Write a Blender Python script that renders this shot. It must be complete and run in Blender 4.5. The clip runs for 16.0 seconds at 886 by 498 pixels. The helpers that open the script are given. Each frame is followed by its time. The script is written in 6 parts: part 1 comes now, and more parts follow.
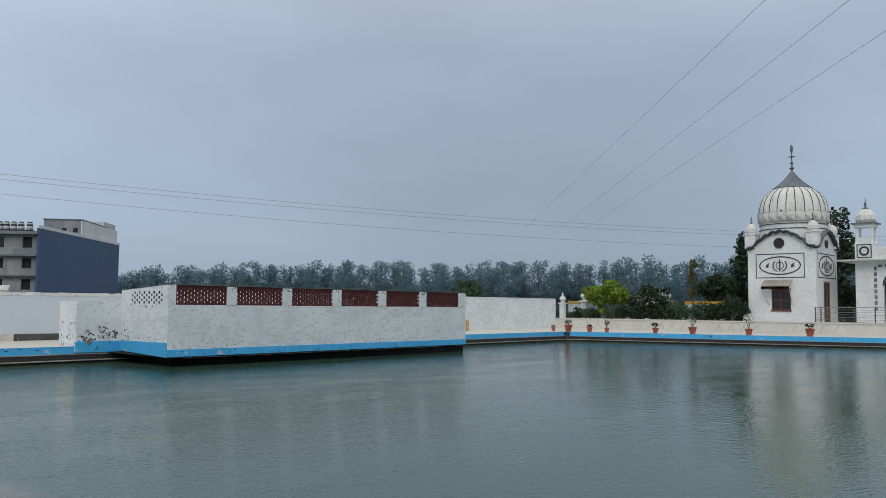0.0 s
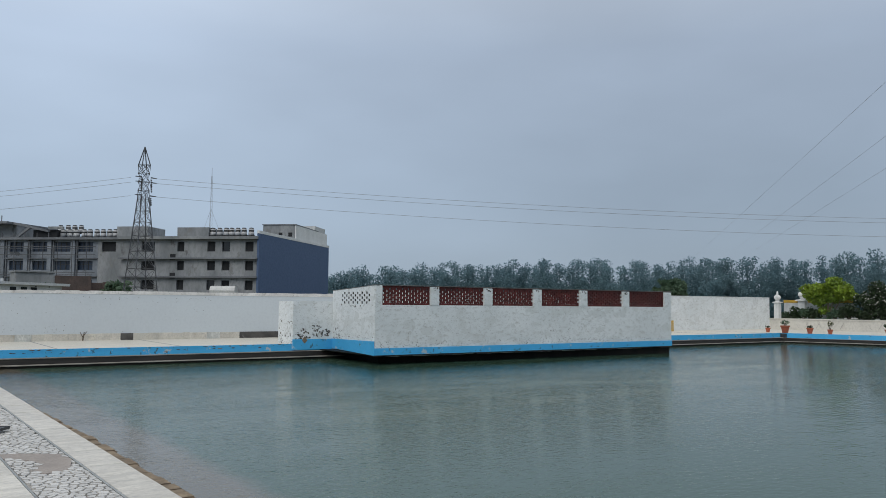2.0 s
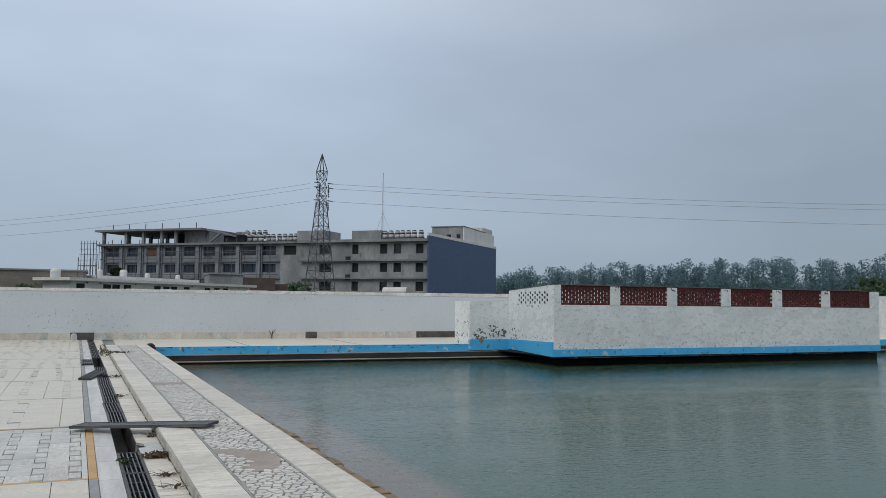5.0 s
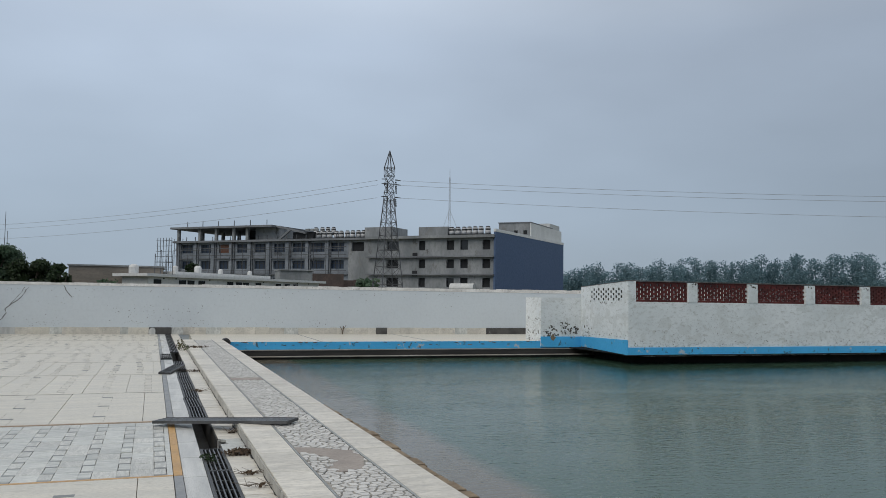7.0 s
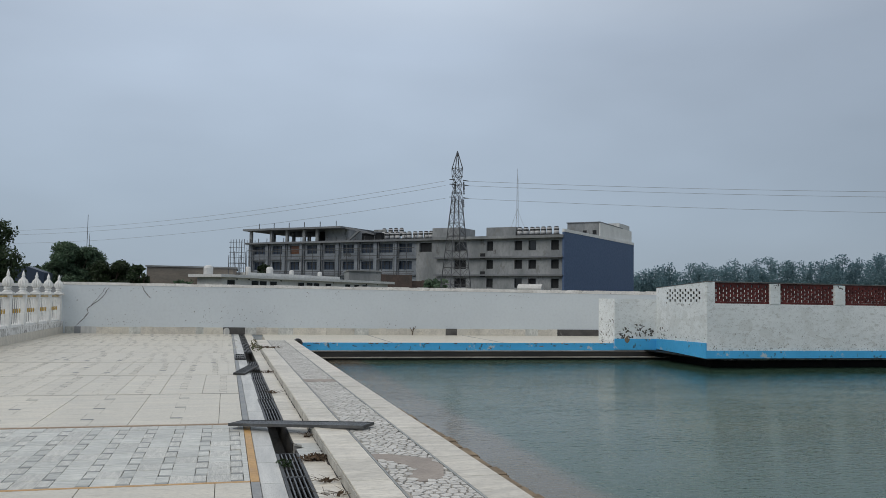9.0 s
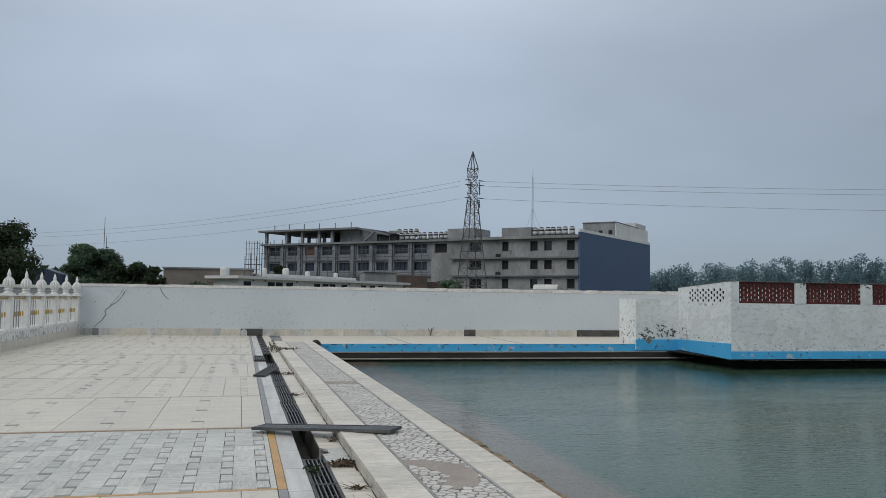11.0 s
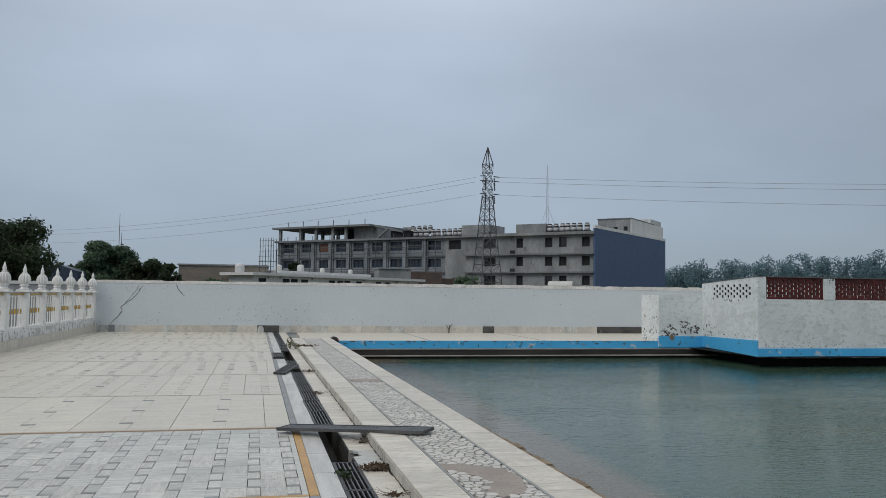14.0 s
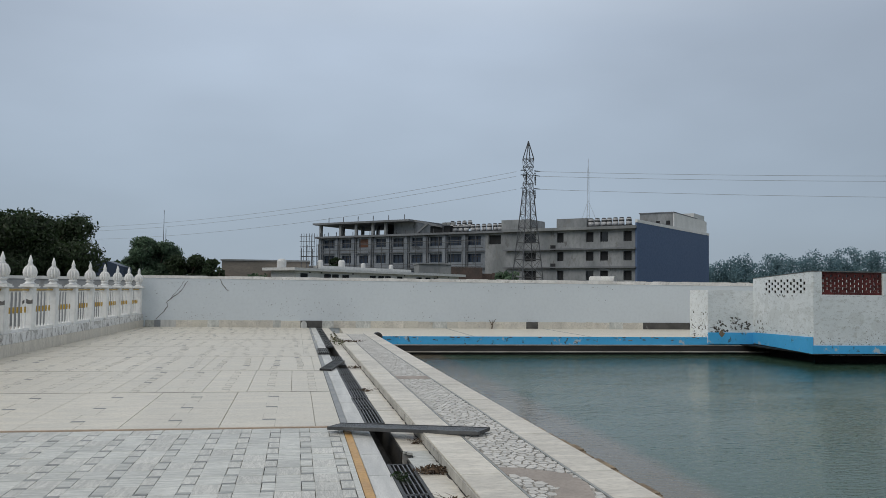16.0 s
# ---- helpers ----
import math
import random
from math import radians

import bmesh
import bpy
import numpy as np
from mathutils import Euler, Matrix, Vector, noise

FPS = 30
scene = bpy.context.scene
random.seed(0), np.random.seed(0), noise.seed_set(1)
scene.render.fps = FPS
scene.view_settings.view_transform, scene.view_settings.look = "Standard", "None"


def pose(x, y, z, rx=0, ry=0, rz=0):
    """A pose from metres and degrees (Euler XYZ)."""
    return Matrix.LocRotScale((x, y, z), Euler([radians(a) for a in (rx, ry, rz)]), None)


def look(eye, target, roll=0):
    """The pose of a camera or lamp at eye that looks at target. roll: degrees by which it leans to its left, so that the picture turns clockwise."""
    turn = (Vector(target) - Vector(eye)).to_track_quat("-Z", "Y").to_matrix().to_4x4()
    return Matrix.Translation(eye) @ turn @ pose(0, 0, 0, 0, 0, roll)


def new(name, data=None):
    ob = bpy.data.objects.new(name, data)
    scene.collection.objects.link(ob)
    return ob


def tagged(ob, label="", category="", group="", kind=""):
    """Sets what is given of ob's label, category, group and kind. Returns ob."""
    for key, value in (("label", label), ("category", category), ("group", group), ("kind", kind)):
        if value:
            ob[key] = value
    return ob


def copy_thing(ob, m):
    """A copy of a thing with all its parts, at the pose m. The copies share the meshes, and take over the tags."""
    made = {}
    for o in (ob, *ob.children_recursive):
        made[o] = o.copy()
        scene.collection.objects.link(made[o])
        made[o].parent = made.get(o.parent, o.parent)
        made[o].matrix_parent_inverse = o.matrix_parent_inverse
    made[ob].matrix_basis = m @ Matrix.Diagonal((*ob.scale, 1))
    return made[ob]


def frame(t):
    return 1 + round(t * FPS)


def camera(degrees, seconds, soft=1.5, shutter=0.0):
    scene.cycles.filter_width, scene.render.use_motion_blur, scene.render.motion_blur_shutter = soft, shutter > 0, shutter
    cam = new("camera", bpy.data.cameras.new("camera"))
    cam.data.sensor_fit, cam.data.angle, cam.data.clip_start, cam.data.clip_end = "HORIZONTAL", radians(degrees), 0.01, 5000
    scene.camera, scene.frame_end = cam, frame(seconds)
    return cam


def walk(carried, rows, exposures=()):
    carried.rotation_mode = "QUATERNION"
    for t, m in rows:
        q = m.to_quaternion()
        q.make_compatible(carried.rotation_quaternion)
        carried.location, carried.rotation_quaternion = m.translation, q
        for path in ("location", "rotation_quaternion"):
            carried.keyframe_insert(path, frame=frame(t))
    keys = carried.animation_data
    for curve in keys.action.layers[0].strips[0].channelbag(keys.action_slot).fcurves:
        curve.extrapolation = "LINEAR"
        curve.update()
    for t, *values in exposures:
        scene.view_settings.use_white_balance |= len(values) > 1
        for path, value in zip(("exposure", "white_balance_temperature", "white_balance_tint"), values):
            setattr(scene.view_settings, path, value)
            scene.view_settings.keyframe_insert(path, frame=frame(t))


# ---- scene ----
cam = camera(56.9, 16.0, soft=0.85)
PATH = [
    (0, (-0.059, -1.496, 1.599), (1.431, -0.17, 1.74), 0.5),
    (0.5, (0.07, -1.246, 1.583), (1.47, 0.176, 1.721), 0.5),
    (1, (0.05, -1.23, 1.619), (1.358, 0.277, 1.756), 0.4),
    (1.5, (0.088, -1.146, 1.635), (1.307, 0.434, 1.767), 0.5),
    (2, (0.095, -1.075, 1.638), (1.23, 0.566, 1.772), 0.5),
    (2.5, (0.105, -1.006, 1.64), (1.159, 0.689, 1.776), 0.5),
    (3, (0.094, -0.869, 1.624), (1.075, 0.869, 1.761), 0.6),
    (3.5, (0.073, -0.773, 1.607), (0.987, 1.001, 1.742), 0.6),
    (4, (0.054, -0.643, 1.599), (0.916, 1.157, 1.734), 0.7),
    (6.5, (-0.035, -0.014, 1.579), (0.642, 1.863, 1.704), 0.6),
    (7, (-0.055, 0.005, 1.588), (0.579, 1.898, 1.71), 0.8),
    (7.5, (-0.062, 0.115, 1.58), (0.527, 2.023, 1.7), 0.7),
    (8, (-0.066, 0.203, 1.59), (0.476, 2.124, 1.709), 0.9),
    (8.5, (-0.07, 0.255, 1.599), (0.435, 2.186, 1.72), 0.8),
    (9, (-0.086, 0.346, 1.603), (0.391, 2.285, 1.724), 0.9),
    (9.5, (-0.106, 0.419, 1.6), (0.354, 2.362, 1.722), 0.9),
    (12, (-0.222, 0.837, 1.586), (0.217, 2.784, 1.708), 0.7),
    (12.5, (-0.244, 0.897, 1.59), (0.192, 2.845, 1.709), 0.7),
    (13, (-0.265, 0.963, 1.578), (0.168, 2.912, 1.695), 0.7),
    (13.5, (-0.286, 1.056, 1.57), (0.14, 3.007, 1.684), 0.7),
    (14, (-0.299, 1.183, 1.557), (0.114, 3.137, 1.672), 0.7),
    (14.5, (-0.325, 1.245, 1.572), (0.064, 3.204, 1.683), 0.7),
    (15, (-0.346, 1.338, 1.575), (0.011, 3.302, 1.683), 0.7),
    (15.5, (-0.372, 1.434, 1.569), (-0.039, 3.403, 1.674), 0.7),
    (16, (-0.405, 1.521, 1.561), (-0.085, 3.493, 1.663), 0.7),
]
walk(cam, [(t, look(eye, aim, roll)) for t, eye, aim, roll in PATH],
     exposures=[(0, 0.08, 6520, 10), (3.5, 0.03, 6600, 10), (7, -0.04, 6720, 10), (12.5, -0.1, 6760, 10), (16, -0.1, 6780, 10)])

# ---- world, sun, exposure ----
world = bpy.data.worlds.new("overcast_sky")
scene.world = world
world.use_nodes = True
wn, wl = world.node_tree.nodes, world.node_tree.links
wn.clear()
w_out = wn.new("ShaderNodeOutputWorld")
w_bg = wn.new("ShaderNodeBackground")
w_sky = wn.new("ShaderNodeTexSky")
w_sky.sky_type = 'NISHITA'
w_sky.sun_disc = False
w_sky.sun_elevation, w_sky.sun_rotation = radians(48), radians(-112)
w_co = wn.new("ShaderNodeTexCoord")
w_sep = wn.new("ShaderNodeSeparateXYZ")
wl.new(w_co.outputs["Generated"], w_sep.inputs[0])
w_ramp = wn.new("ShaderNodeValToRGB")
e = w_ramp.color_ramp.elements
e[0].position, e[0].color = 0.0, (0.315, 0.395, 0.49, 1)
e[1].position, e[1].color = 1.0, (0.8, 0.8, 0.78, 1)
for p, c in ((0.12, (0.33, 0.415, 0.525, 1)), (0.3, (0.385, 0.47, 0.595, 1)), (0.55, (0.6, 0.66, 0.74, 1))):
    k = e.new(p)
    k.color = c
wl.new(w_sep.outputs["Z"], w_ramp.inputs[0])
w_map = wn.new("ShaderNodeMapping")
w_map.inputs["Scale"].default_value = (1, 1, 2.6)
wl.new(w_co.outputs["Generated"], w_map.inputs[0])
w_no = wn.new("ShaderNodeTexNoise")
w_no.inputs["Scale"].default_value, w_no.inputs["Detail"].default_value = 2.1, 5
w_no.inputs["Roughness"].default_value = 0.45
wl.new(w_map.outputs[0], w_no.inputs["Vector"])
w_cl = wn.new("ShaderNodeMapRange")
w_cl.inputs[1].default_value, w_cl.inputs[2].default_value = 0.3, 0.7
w_cl.inputs[3].default_value, w_cl.inputs[4].default_value = 0.89, 1.12
wl.new(w_no.outputs[0], w_cl.inputs[0])
# a brighter side of the cloud cover, towards the hidden sun
w_dot = wn.new("ShaderNodeVectorMath")
w_dot.operation = 'DOT_PRODUCT'
w_dot.inputs[1].default_value = Vector((0.22, 0.85, 0.42)).normalized()
wl.new(w_co.outputs["Generated"], w_dot.inputs[0])
w_side = wn.new("ShaderNodeMapRange")
w_side.inputs[1].default_value, w_side.inputs[2].default_value = 0.68, 1.0
w_side.inputs[3].default_value, w_side.inputs[4].default_value = 0.98, 1.3
wl.new(w_dot.outputs["Value"], w_side.inputs[0])
# a heavier bank of cloud in the north-east
w_dot2 = wn.new("ShaderNodeVectorMath")
w_dot2.operation = 'DOT_PRODUCT'
w_dot2.inputs[1].default_value = Vector((0.66, 0.72, 0.16)).normalized()
wl.new(w_co.outputs["Generated"], w_dot2.inputs[0])
w_bank = wn.new("ShaderNodeMapRange")
w_bank.interpolation_type = 'SMOOTHSTEP'
w_bank.inputs[1].default_value, w_bank.inputs[2].default_value = 0.82, 1.0
w_bank.inputs[3].default_value, w_bank.inputs[4].default_value = 1.0, 0.85
wl.new(w_dot2.outputs["Value"], w_bank.inputs[0])
w_m0 = wn.new("ShaderNodeMath")
w_m0.operation = 'MULTIPLY'
wl.new(w_cl.outputs[0], w_m0.inputs[0])
wl.new(w_bank.outputs[0], w_m0.inputs[1])
w_m1 = wn.new("ShaderNodeMath")
w_m1.operation = 'MULTIPLY'
wl.new(w_m0.outputs[0], w_m1.inputs[0])
wl.new(w_side.outputs[0], w_m1.inputs[1])
w_m2 = wn.new("ShaderNodeVectorMath")
w_m2.operation = 'SCALE'
wl.new(w_ramp.outputs[0], w_m2.inputs[0])
wl.new(w_m1.outputs[0], w_m2.inputs["Scale"])
w_sk = wn.new("ShaderNodeVectorMath")
w_sk.operation = 'SCALE'
w_sk.inputs["Scale"].default_value = 0.08
wl.new(w_sky.outputs[0], w_sk.inputs[0])
w_mix = wn.new("ShaderNodeMix")
w_mix.data_type = 'RGBA'
w_mix.inputs[0].default_value = 0.93
wl.new(w_sk.outputs[0], w_mix.inputs[6])
wl.new(w_m2.outputs[0], w_mix.inputs[7])
wl.new(w_mix.outputs[2], w_bg.inputs["Color"])
w_bg.inputs["Strength"].default_value = 1.0
wl.new(w_bg.outputs[0], w_out.inputs[0])

sun = new("sun", bpy.data.lights.new("sun", 'SUN'))
sun.data.energy, sun.data.angle, sun.data.color = 1.0, radians(35), (1.0, 0.95, 0.88)
sun.matrix_world = look((-50, -28, 50), (0, 0, 0))

# ---- materials ----
def mat(name, a, b, scale=1.0, fine=25.0, rough=0.7, bump=0.15, metal=0.0, rand=0.0, stains=(), stretch=(1, 1, 1), spec=0.5, island=0.0, speck=0.55):
    """Colour a to b by broad and fine noise, world-sized; stains: (colour, cover, scale)."""
    m = bpy.data.materials.new(name)
    m.use_nodes = True
    n, l = m.node_tree.nodes, m.node_tree.links
    bs = n["Principled BSDF"]
    geo = n.new("ShaderNodeNewGeometry")
    mp = n.new("ShaderNodeMapping")
    mp.inputs["Scale"].default_value = stretch
    l.new(geo.outputs["Position"], mp.inputs[0])
    def noisy(s, detail=4, rgh=0.55):
        t = n.new("ShaderNodeTexNoise")
        t.inputs["Scale"].default_value, t.inputs["Detail"].default_value = s, detail
        t.inputs["Roughness"].default_value = rgh
        l.new(mp.outputs[0], t.inputs["Vector"])
        return t.outputs[0]
    def remap(v, lo, hi, x, y):
        r = n.new("ShaderNodeMapRange")
        for i, q in enumerate((lo, hi, x, y)):
            r.inputs[i + 1].default_value = q
        l.new(v, r.inputs[0])
        return r.outputs[0]
    def mix(f, p, q):
        x = n.new("ShaderNodeMix")
        x.data_type = 'RGBA'
        for i, v in ((0, f), (6, p), (7, q)):
            if isinstance(v, (tuple, float)):
                x.inputs[i].default_value = v if isinstance(v, float) else (*v, 1)
            else:
                l.new(v, x.inputs[i])
        return x.outputs[2]
    big, small = noisy(scale), noisy(fine, 5, 0.6)
    col = mix(remap(big, 0.35, 0.65, 0, 1), a, b)
    dark = tuple(c * 0.72 for c in b)
    col = mix(remap(small, 0.45, 0.75, 0, speck), col, dark)
    for c, cover, s in stains:
        col = mix(remap(noisy(s, 6, 0.65), 0.72 - cover, 0.76 - cover, 0, 0.9), col, c)
    if rand or island:
        info = n.new("ShaderNodeObjectInfo")
        v = geo.outputs["Random Per Island"] if island else info.outputs["Random"]
        hs = n.new("ShaderNodeHueSaturation")
        k = rand or island
        l.new(remap(v, 0, 1, 1 - k, 1 + k), hs.inputs["Value"])
        l.new(col, hs.inputs["Color"])
        col = hs.outputs[0]
    l.new(col, bs.inputs["Base Color"])
    l.new(remap(small, 0.3, 0.7, max(rough - 0.08, 0.02), min(rough + 0.08, 1)), bs.inputs["Roughness"])
    bs.inputs["Metallic"].default_value = metal
    bs.inputs["Specular IOR Level"].default_value = spec
    if bump:
        bp = n.new("ShaderNodeBump")
        bp.inputs["Strength"].default_value, bp.inputs["Distance"].default_value = bump, 0.02
        l.new(small, bp.inputs["Height"])
        l.new(bp.outputs[0], bs.inputs["Normal"])
    return m

M_WHITE = mat("white_paint_worn", (0.8, 0.8, 0.8), (0.7, 0.7, 0.7), 0.3, 9, 0.75, 0.15, stains=(((0.55, 0.54, 0.53), -0.02, 2.6),), speck=0.12)
M_SCREEN = mat("limewash_flaking", (0.8, 0.83, 0.84), (0.7, 0.74, 0.75), 0.7, 7, 0.85, 0.4, stains=(((0.66, 0.69, 0.69), 0.18, 2.2), ((0.58, 0.6, 0.59), 0.14, 7.0), ((0.33, 0.33, 0.32), 0.115, 30.0)), stretch=(0.7, 0.7, 1.15), speck=0.4)
M_STREAK = mat("grimy_streaked_marble", (0.74, 0.75, 0.75), (0.64, 0.65, 0.65), 1.5, 9, 0.7, 0.3, stains=(((0.4, 0.4, 0.39), 0.19, 4.0), ((0.2, 0.2, 0.195), 0.17, 6.5)), stretch=(1.6, 1.6, 0.7), speck=0.3)
M_WALLTOP = mat("peeling_top_band", (0.8, 0.79, 0.77), (0.6, 0.59, 0.57), 1.5, 8, 0.85, 0.5, stains=(((0.46, 0.45, 0.43), 0.13, 4.2), ((0.27, 0.26, 0.25), 0.08, 9.0)))
M_NORTH = mat("greying_whitewash", (0.605, 0.66, 0.695), (0.555, 0.605, 0.64), 0.25, 9, 0.8, 0.15, stains=(((0.48, 0.48, 0.48), -0.01, 2.2), ((0.74, 0.74, 0.75), 0.05, 0.5), ((0.42, 0.42, 0.41), 0.03, 7.0)), speck=0.2)
M_PEEL = mat("bare_dark_plaster", (0.07, 0.065, 0.06), (0.13, 0.12, 0.11), 4, 30, 0.95, 0.6)
M_CRACK = mat("crack_shadow_gap", (0.1, 0.1, 0.1), (0.2, 0.19, 0.18), 4, 30, 0.95, 0.2)
M_BLUE = mat("sky_blue_paint", (0.055, 0.41, 0.76), (0.065, 0.45, 0.82), 1.2, 9, 0.6, 0.25, stains=(((0.5, 0.56, 0.58), 0.1, 2.6), ((0.06, 0.09, 0.1), 0.1, 4.0)), speck=0.25)
# near-black for the lower steps and for the shaded void under the ledge
M_UNDERBLACK = mat("void_and_step_black", (0.006, 0.006, 0.006), (0.018, 0.016, 0.012), 2, 12, 0.6, 0.6, spec=0.2)
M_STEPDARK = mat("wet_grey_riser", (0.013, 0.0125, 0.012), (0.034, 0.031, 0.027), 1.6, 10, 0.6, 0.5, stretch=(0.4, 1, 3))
M_STEP = mat("stained_step", (0.4, 0.38, 0.345), (0.24, 0.22, 0.19), 1.5, 10, 0.7, 0.4)
M_STONE = mat("brown_rubble", (0.3, 0.235, 0.16), (0.17, 0.13, 0.09), 5, 18, 0.95, 0.9)
M_CREAM = mat("cream_marble", (0.68, 0.645, 0.56), (0.57, 0.55, 0.49), 1.4, 22, 0.42, 0.05, rand=0.04, stains=(((0.5, 0.475, 0.415), 0.14, 4.0), ((0.41, 0.385, 0.335), 0.09, 9.0)), stretch=(1, 3.5, 1), speck=0.8)
M_GREYMARBLE = mat("grey_veined_marble", (0.66, 0.665, 0.63), (0.42, 0.435, 0.415), 2.2, 10, 0.4, 0.05, rand=0.13, stretch=(1.5, 11, 1), speck=0.9)
M_GREYCROSS = mat("grey_cross_cut_marble", (0.66, 0.655, 0.615), (0.45, 0.455, 0.43), 2.2, 10, 0.4, 0.05, rand=0.1, stains=(((0.36, 0.36, 0.345), 0.12, 3.0),), stretch=(11, 1.5, 1), speck=0.9)
M_JOINT = mat("dark_mortar_line", (0.33, 0.31, 0.28), (0.24, 0.23, 0.21), 2, 20, 0.95, 0.2)
M_WHITEMARBLE = mat("white_veined_marble", (0.62, 0.625, 0.61), (0.46, 0.47, 0.465), 1.0, 14, 0.42, 0.06, rand=0.06, stains=(((0.42, 0.37, 0.3), 0.035, 2.6),), stretch=(9, 1, 1))
M_KERB = mat("kerb_marble", (0.7, 0.665, 0.59), (0.53, 0.505, 0.45), 2.2, 16, 0.45, 0.08, rand=0.09, stains=(((0.45, 0.4, 0.32), 0.07, 2.2), ((0.42, 0.41, 0.385), 0.1, 6.0)), speck=0.8, stretch=(1, 3.5, 1))
M_RISER = mat("stained_riser_marble", (0.5, 0.49, 0.45), (0.36, 0.35, 0.32), 2.2, 14, 0.6, 0.2, rand=0.15, stains=(((0.2, 0.19, 0.17), 0.13, 3.0), ((0.1, 0.095, 0.085), 0.1, 9.0)), stretch=(1, 1, 0.5), speck=0.6)
M_INSET = mat("grey_inset_stone", (0.22, 0.235, 0.235), (0.3, 0.315, 0.31), 5, 30, 0.5, 0.05, rand=0.25)
M_INSETLIGHT = mat("pale_grey_inset", (0.5, 0.485, 0.44), (0.56, 0.54, 0.49), 5, 30, 0.5, 0.05, island=0.2)
M_ORANGE = mat("ochre_stone_strip", (0.55, 0.33, 0.12), (0.45, 0.27, 0.11), 3, 25, 0.5, 0.1)
M_PINK = mat("pinkish_stone_line", (0.52, 0.4, 0.3), (0.45, 0.35, 0.27), 3, 25, 0.5, 0.1)
M_SLATE = mat("slate_grey_strip", (0.2, 0.22, 0.24), (0.28, 0.29, 0.3), 3, 25, 0.55, 0.1)
M_BASALT = mat("dark_basalt_tile", (0.05, 0.048, 0.046), (0.1, 0.096, 0.09), 3, 18, 0.6, 0.2, stains=(((0.2, 0.195, 0.185), 0.06, 5.0),))
M_GROUT = mat("grey_mortar", (0.46, 0.45, 0.43), (0.36, 0.35, 0.335), 2, 30, 0.95, 0.4)
M_MOSAIC = mat("broken_marble", (0.61, 0.6, 0.575), (0.5, 0.49, 0.465), 3, 25, 0.5, 0.08, rand=0.12, island=0.0)
M_MOSAICFAR = mat("broken_marble_joined", (0.61, 0.6, 0.575), (0.5, 0.49, 0.465), 3, 25, 0.5, 0.08, island=0.12)
M_PATCH = mat("cement_patch", (0.38, 0.34, 0.31), (0.3, 0.27, 0.25), 3, 30, 0.95, 0.5)
M_IRON = mat("dark_painted_iron", (0.035, 0.038, 0.042), (0.07, 0.07, 0.07), 4, 40, 0.5, 0.15, metal=0.3, stains=(((0.14, 0.08, 0.045), 0.03, 8.0),))
M_STEELPALE = mat("grey_steel_top", (0.14, 0.145, 0.15), (0.085, 0.088, 0.09), 4, 40, 0.4, 0.1, metal=0.6)
# near-black drain mud, also standing in for shade in holes and recesses
M_MUDSHADE = mat("mud_and_shade_black", (0.012, 0.011, 0.01), (0.03, 0.027, 0.022), 4, 30, 0.7, 0.8)
M_DEBRIS = mat("dead_leaf_litter", (0.06, 0.04, 0.028), (0.12, 0.08, 0.05), 9, 60, 0.95, 0.2, island=0.4)
M_BRICK = mat("red_painted_brick", (0.115, 0.02, 0.018), (0.07, 0.013, 0.012), 3, 30, 0.8, 0.4, rand=0.25)
M_BRICKFAR = mat("brown_brickwork", (0.125, 0.09, 0.078), (0.085, 0.068, 0.062), 0.8, 6, 0.9, 0.3)
M_TANBRICK = mat("weathered_tan_wall", (0.25, 0.22, 0.19), (0.18, 0.165, 0.145), 0.5, 4, 0.9, 0.3, stretch=(1, 1, 4))
M_CONC = mat("raw_concrete", (0.31, 0.325, 0.335), (0.19, 0.205, 0.215), 0.3, 2.5, 0.9, 0.2, stains=(((0.2, 0.205, 0.205), 0.12, 0.8), ((0.12, 0.12, 0.12), 0.09, 0.5)), stretch=(1, 1, 0.5))
# bluer than M_CONC, with the distance haze put into the colour
M_CONCMID = mat("hazed_grey_concrete", (0.28, 0.31, 0.35), (0.19, 0.215, 0.245), 0.3, 2.5, 0.9, 0.2, stains=(((0.1, 0.11, 0.12), 0.09, 0.6),))
M_GLASSBLUE = mat("dark_blue_glazing", (0.02, 0.034, 0.06), (0.03, 0.048, 0.08), 0.3, 3, 0.35, 0)
M_TANKGREY = mat("greyed_tank_plastic", (0.5, 0.51, 0.52), (0.38, 0.39, 0.4), 1, 5, 0.5, 0)
# darker copy of the concrete: slab and frame shade put into its colour
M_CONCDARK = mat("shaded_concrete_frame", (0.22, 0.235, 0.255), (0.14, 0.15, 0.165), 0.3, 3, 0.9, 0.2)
M_BLUEWALL = mat("slate_blue_render", (0.064, 0.112, 0.215), (0.07, 0.12, 0.225), 0.15, 3, 0.7, 0.05)
M_PALE = mat("pale_render", (0.6, 0.62, 0.62), (0.5, 0.52, 0.52), 0.3, 3, 0.85, 0.1)
# near-black colour stands in for darkness in rooms and openings; tank stands share it
M_DARKROOM = mat("interior_shade_black", (0.014, 0.016, 0.019), (0.024, 0.026, 0.029), 0.5, 4, 0.9, 0)
M_TANK = mat("white_tank_plastic", (0.68, 0.69, 0.68), (0.58, 0.59, 0.59), 1, 5, 0.5, 0)
M_GALV = mat("galvanised_steel", (0.13, 0.137, 0.148), (0.085, 0.088, 0.095), 1, 8, 0.6, 0, metal=0.4)
M_WIRE = mat("cable_alloy", (0.3, 0.31, 0.32), (0.25, 0.255, 0.26), 1, 8, 0.6, 0)
M_TEMPLE = mat("white_temple_paint", (0.8, 0.81, 0.8), (0.7, 0.71, 0.7), 0.6, 6, 0.7, 0.2, stains=(((0.4, 0.4, 0.39), 0.025, 1.6),))
